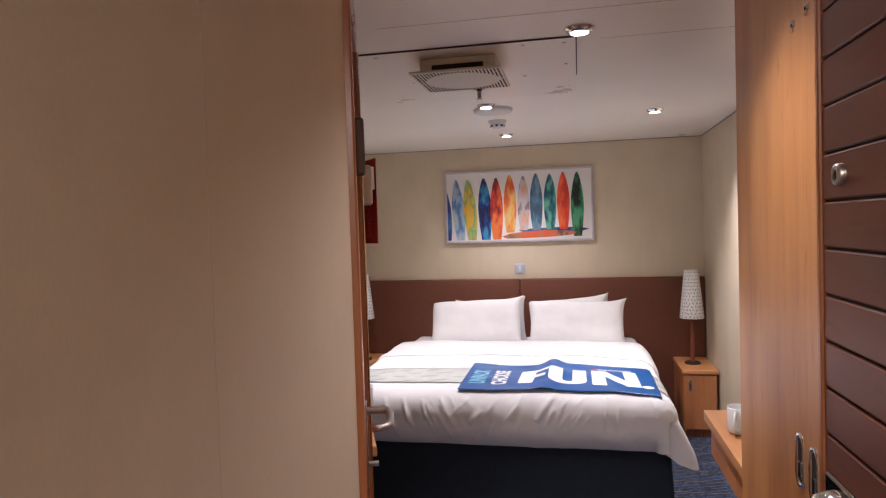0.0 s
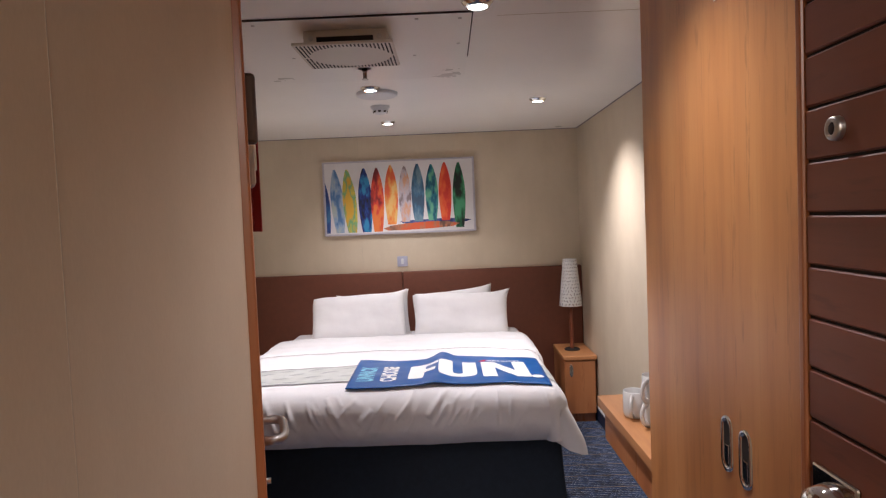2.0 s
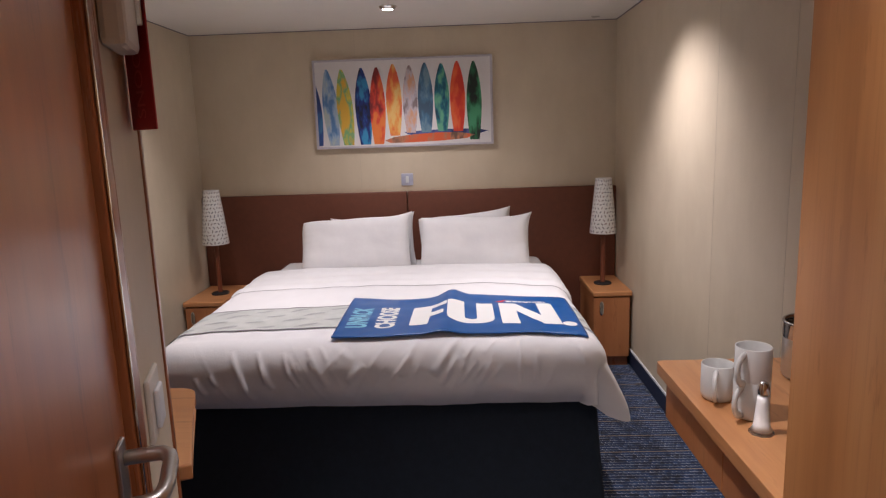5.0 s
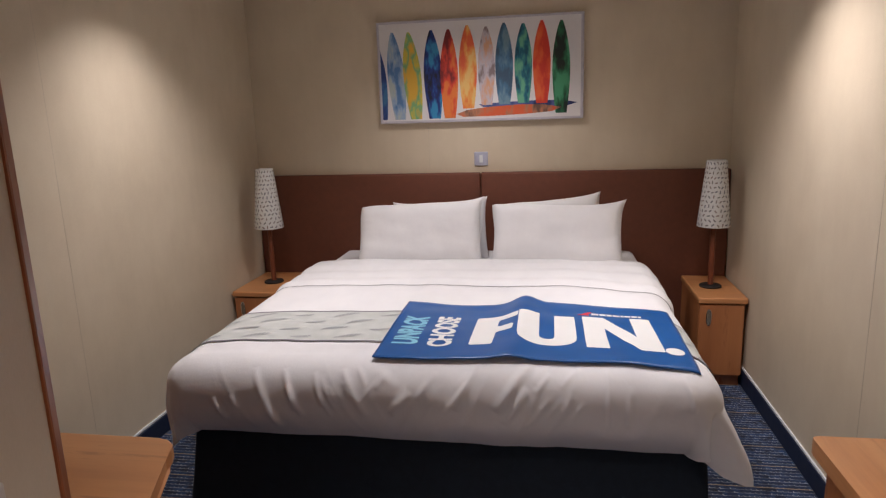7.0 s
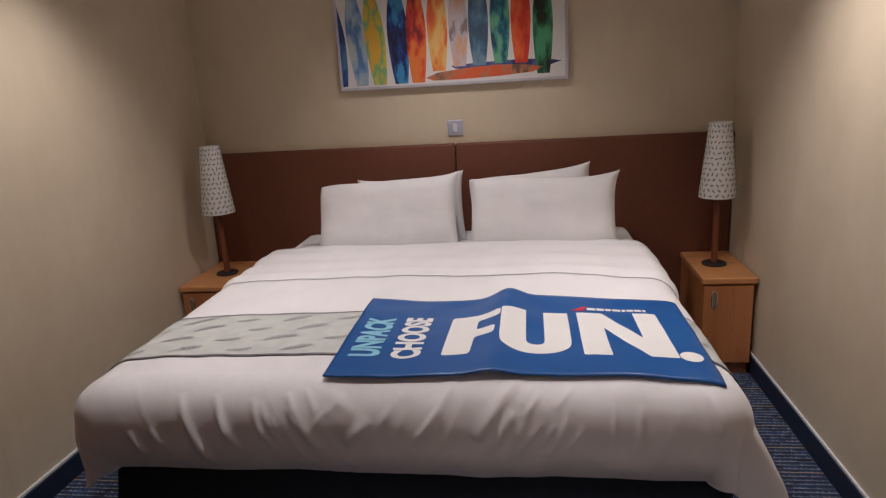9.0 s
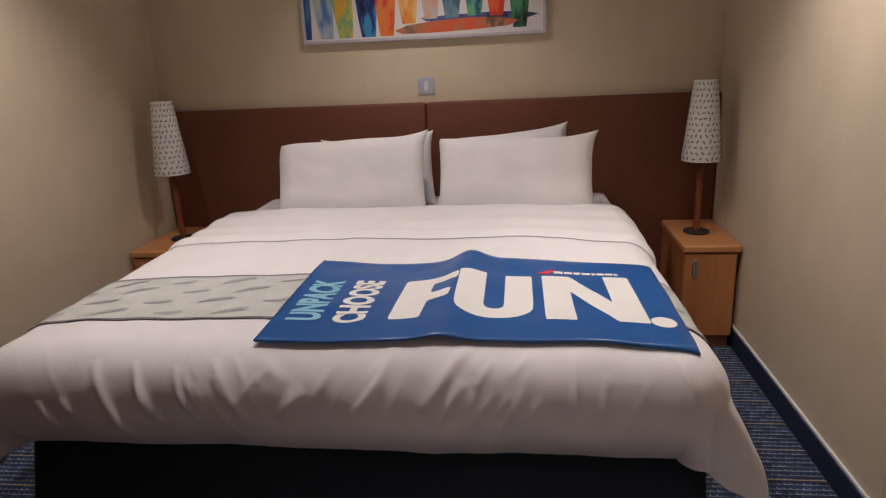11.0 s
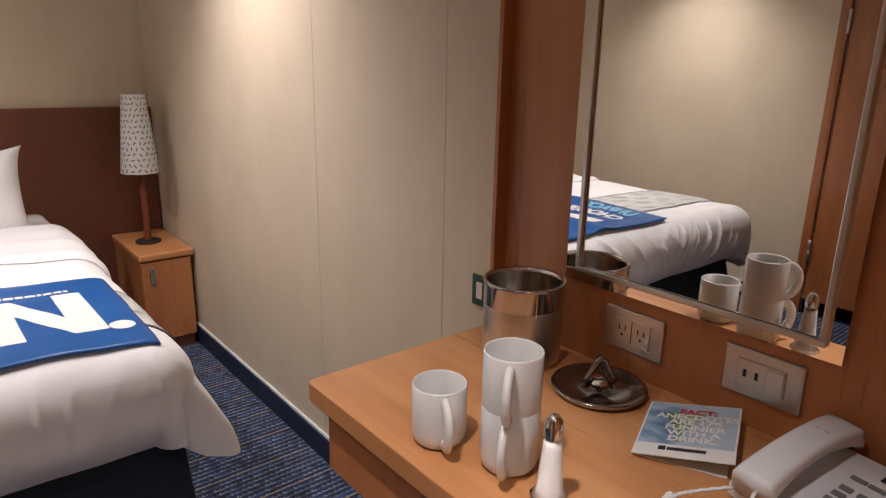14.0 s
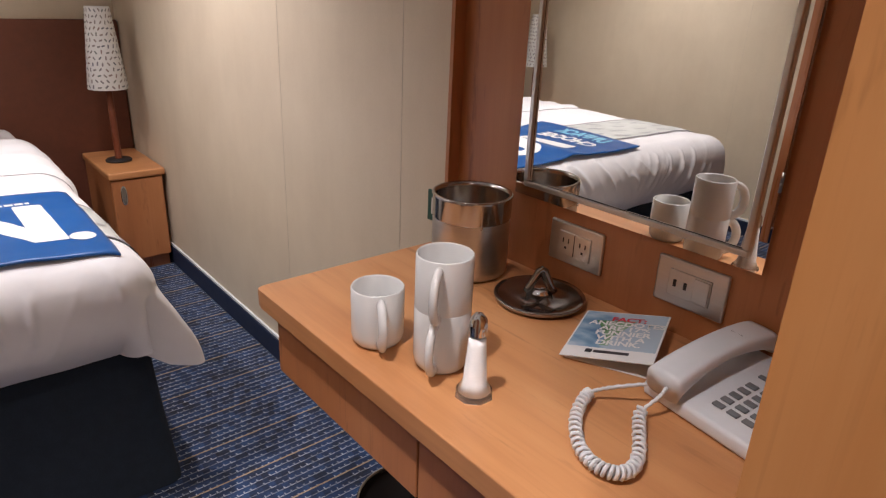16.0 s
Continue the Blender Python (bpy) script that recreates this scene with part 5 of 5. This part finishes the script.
def bedside_lamp(x, y):
    z = 0.475
    ob = thing("table_lamp", x, y, z, "unlit table lamp with a printed white conical shade", "lamp", "bedside lamps")
    part("foot", lathe([(0.0, 0.0), (0.055, 0.0), (0.056, 0.006), (0.050, 0.011), (0.0, 0.013)], x, y, z, 36), M["dark"], ob, "dark round foot", True)
    part("stem", lathe([(0.0145, 0.012), (0.0138, 0.20), (0.0135, 0.345), (0.0, 0.345)], x, y, z, 24), M["wood_red"], ob, "dark turned wooden stem", True)
    r0, r1, h0, h1 = 0.082, 0.048, 0.325, 0.665
    sh = part("shade", lathe([(r0, h0), (r0 + 0.0008, h0 + 0.002), (r1 + 0.0008, h1 - 0.002), (r1, h1), (r1 - 0.002, h1), (r0 - 0.003, h0)], x, y, z, 48), M["shade"], ob, "white card shade", True)
    marks = []
    for a in range(20):
        for b in range(14):
            t = (b + 0.6) / 14.2
            rr = r0 + (r1 - r0) * t + 0.0018
            ang = (a + 0.5 * (b % 2) + 0.12 * math.sin(a * 5.1 + b * 2.3)) * math.tau / 20
            zz = z + h0 + (h1 - h0) * t + 0.002 * math.sin(a * 3.7 + b)
            tilt = (0.15, -0.75, 0.8, 1.35)[(a * 3 + b * 5 + (a * b) % 3) % 4]
            bm = bmesh.new()
            ring = []
            for u, v in ((-0.0092, 0), (-0.0065, 0.0034), (0.0065, 0.0034), (0.0092, 0), (0.0065, -0.0034), (-0.0065, -0.0034)):
                p, q = u * math.sin(tilt) - v * math.cos(tilt), u * math.cos(tilt) + v * math.sin(tilt)
                g = ang + p * (rr / r0) / rr
                ring.append(bm.verts.new((x + rr * math.cos(g), y + rr * math.sin(g), zz + q)))
            bm.faces.new(ring)
            marks.append(bm)
    part("pattern", joined(*marks), M["shade_mark"], sh, "small grey printed dashes")


bedside_lamp(0.926, 5.655)
bedside_lamp(-1.518, 5.650)

# ---------- picture and switch on the back wall ----------
PX, PZ, PW, PH = -0.310, 1.648, 1.160, 0.566
art = thing("picture", PX, YB - 0.02, PZ - PH / 2, "canvas picture of coloured surfboards in a row", "picture")
part("canvas", box(PX - PW / 2, PX + PW / 2, YB - 0.036, YB - 0.002, PZ - PH / 2, PZ + PH / 2, 0.004), plain("lavender_canvas_edge", (0.52, 0.50, 0.56), 0.6), art, "pale lavender edge")
part("ground", box(PX - PW / 2 + 0.016, PX + PW / 2 - 0.016, YB - 0.0375, YB - 0.036, PZ - PH / 2 + 0.014, PZ + PH / 2 - 0.014), plain("off_white_canvas", (0.72, 0.70, 0.70), 0.65, scale=200.0, vary=0.03, bump=0.2), art, "off-white painted ground")
AW, AH = PW - 0.032, PH - 0.028
AX0, AZ1 = PX - AW / 2, PZ + AH / 2


def painted(name, outline, mat_, depth):
    bm = bmesh.new()
    bm.faces.new([bm.verts.new((AX0 + min(max(u, 0.001), 0.999) * AW, YB - 0.0376 - depth * 0.0003, AZ1 - min(max(v, 0.001), 0.999) * AH)) for u, v in outline])
    part(name, bm, mat_, art)


def board_outline(uc, hw, top, bot, lean=0.0, cut=0.9):
    right = []
    for k in range(26):
        t = k / 25
        w = hw * (math.sin(math.pi * min(1.0, (0.02 + 0.98 * t) * 0.5 / 0.52)) ** 0.72 if t < 0.52 else (1 - 0.38 * ((t - 0.52) / 0.48) ** 1.8))
        right.append((w, top + (bot - top) * t))
    pts = [(uc + w + lean * (v - top), v) for w, v in right] + [(uc - w + lean * (v - top), v) for w, v in reversed(right)]
    return pts


BOARDS = [
    (-0.012, 0.034, 0.22, 0.985, 0.020, (0.02, 0.05, 0.20), (0.03, 0.09, 0.30), (0.06, 0.20, 0.42)),
    (0.066, 0.044, 0.085, 0.985, 0.030, (0.10, 0.22, 0.45), (0.28, 0.40, 0.58), (0.45, 0.52, 0.50)),
    (0.150, 0.046, 0.090, 0.985, 0.030, (0.62, 0.50, 0.06), (0.16, 0.42, 0.20), (0.70, 0.42, 0.05)),
    (0.265, 0.047, 0.080, 0.985, 0.010, (0.008, 0.010, 0.030), (0.012, 0.035, 0.20), (0.04, 0.25, 0.48)),
    (0.352, 0.045, 0.080, 0.985, 0.0, (0.20, 0.02, 0.02), (0.66, 0.055, 0.030), (0.75, 0.20, 0.04)),
    (0.447, 0.045, 0.050, 0.890, 0.0, (0.72, 0.12, 0.04), (0.78, 0.30, 0.06), (0.78, 0.50, 0.16)),
    (0.540, 0.042, 0.072, 0.860, 0.0, (0.26, 0.20, 0.20), (0.55, 0.50, 0.55), (0.66, 0.36, 0.22)),
    (0.628, 0.044, 0.045, 0.860, 0.0, (0.05, 0.10, 0.16), (0.06, 0.16, 0.27), (0.16, 0.27, 0.34)),
    (0.722, 0.043, 0.060, 0.850, 0.0, (0.006, 0.03, 0.06), (0.01, 0.14, 0.20), (0.14, 0.42, 0.26)),
    (0.812, 0.043, 0.040, 0.860, 0.0, (0.62, 0.04, 0.02), (0.74, 0.09, 0.025), (0.78, 0.15, 0.04)),
    (0.906, 0.043, 0.048, 0.965, 0.0, (0.010, 0.020, 0.015), (0.02, 0.14, 0.06), (0.07, 0.32, 0.16)),
]
painted("painted_board", [(0.50, 0.850), (0.62, 0.836), (0.80, 0.828), (0.92, 0.836), (0.985, 0.862), (0.93, 0.895), (0.70, 0.905), (0.52, 0.880)], watercolour("paint_navy", (0.02, 0.03, 0.12), (0.05, 0.08, 0.24), (0.10, 0.12, 0.30)), 0.5)
for k, (uc, hw, top, bot, lean, ca, cb, cc) in enumerate(BOARDS):
    painted("painted_board", board_outline(uc, hw, top, bot, lean), watercolour("paint_%d" % k, ca, cb, cc), 1 + 0.5 * (k % 3))
painted("painted_board", [(0.385, 0.945), (0.44, 0.905), (0.55, 0.880), (0.70, 0.865), (0.82, 0.872), (0.908, 0.905), (0.86, 0.945), (0.72, 0.965), (0.55, 0.975), (0.42, 0.975)], watercolour("paint_rust", (0.16, 0.09, 0.06), (0.45, 0.19, 0.10), (0.66, 0.12, 0.04)), 3)

ws = thing("wall_switch", -0.308, YB, 1.105, "square silver wall switch above the headboard", "light switch")
part("plate", box(-0.348, -0.268, YB - 0.009, YB, 1.110, 1.190, 0.006, 3), M["silver_grey"], ws, "", True)
part("rocker", box(-0.318, -0.298, YB - 0.013, YB - 0.009, 1.128, 1.172, 0.002), M["white"], ws)
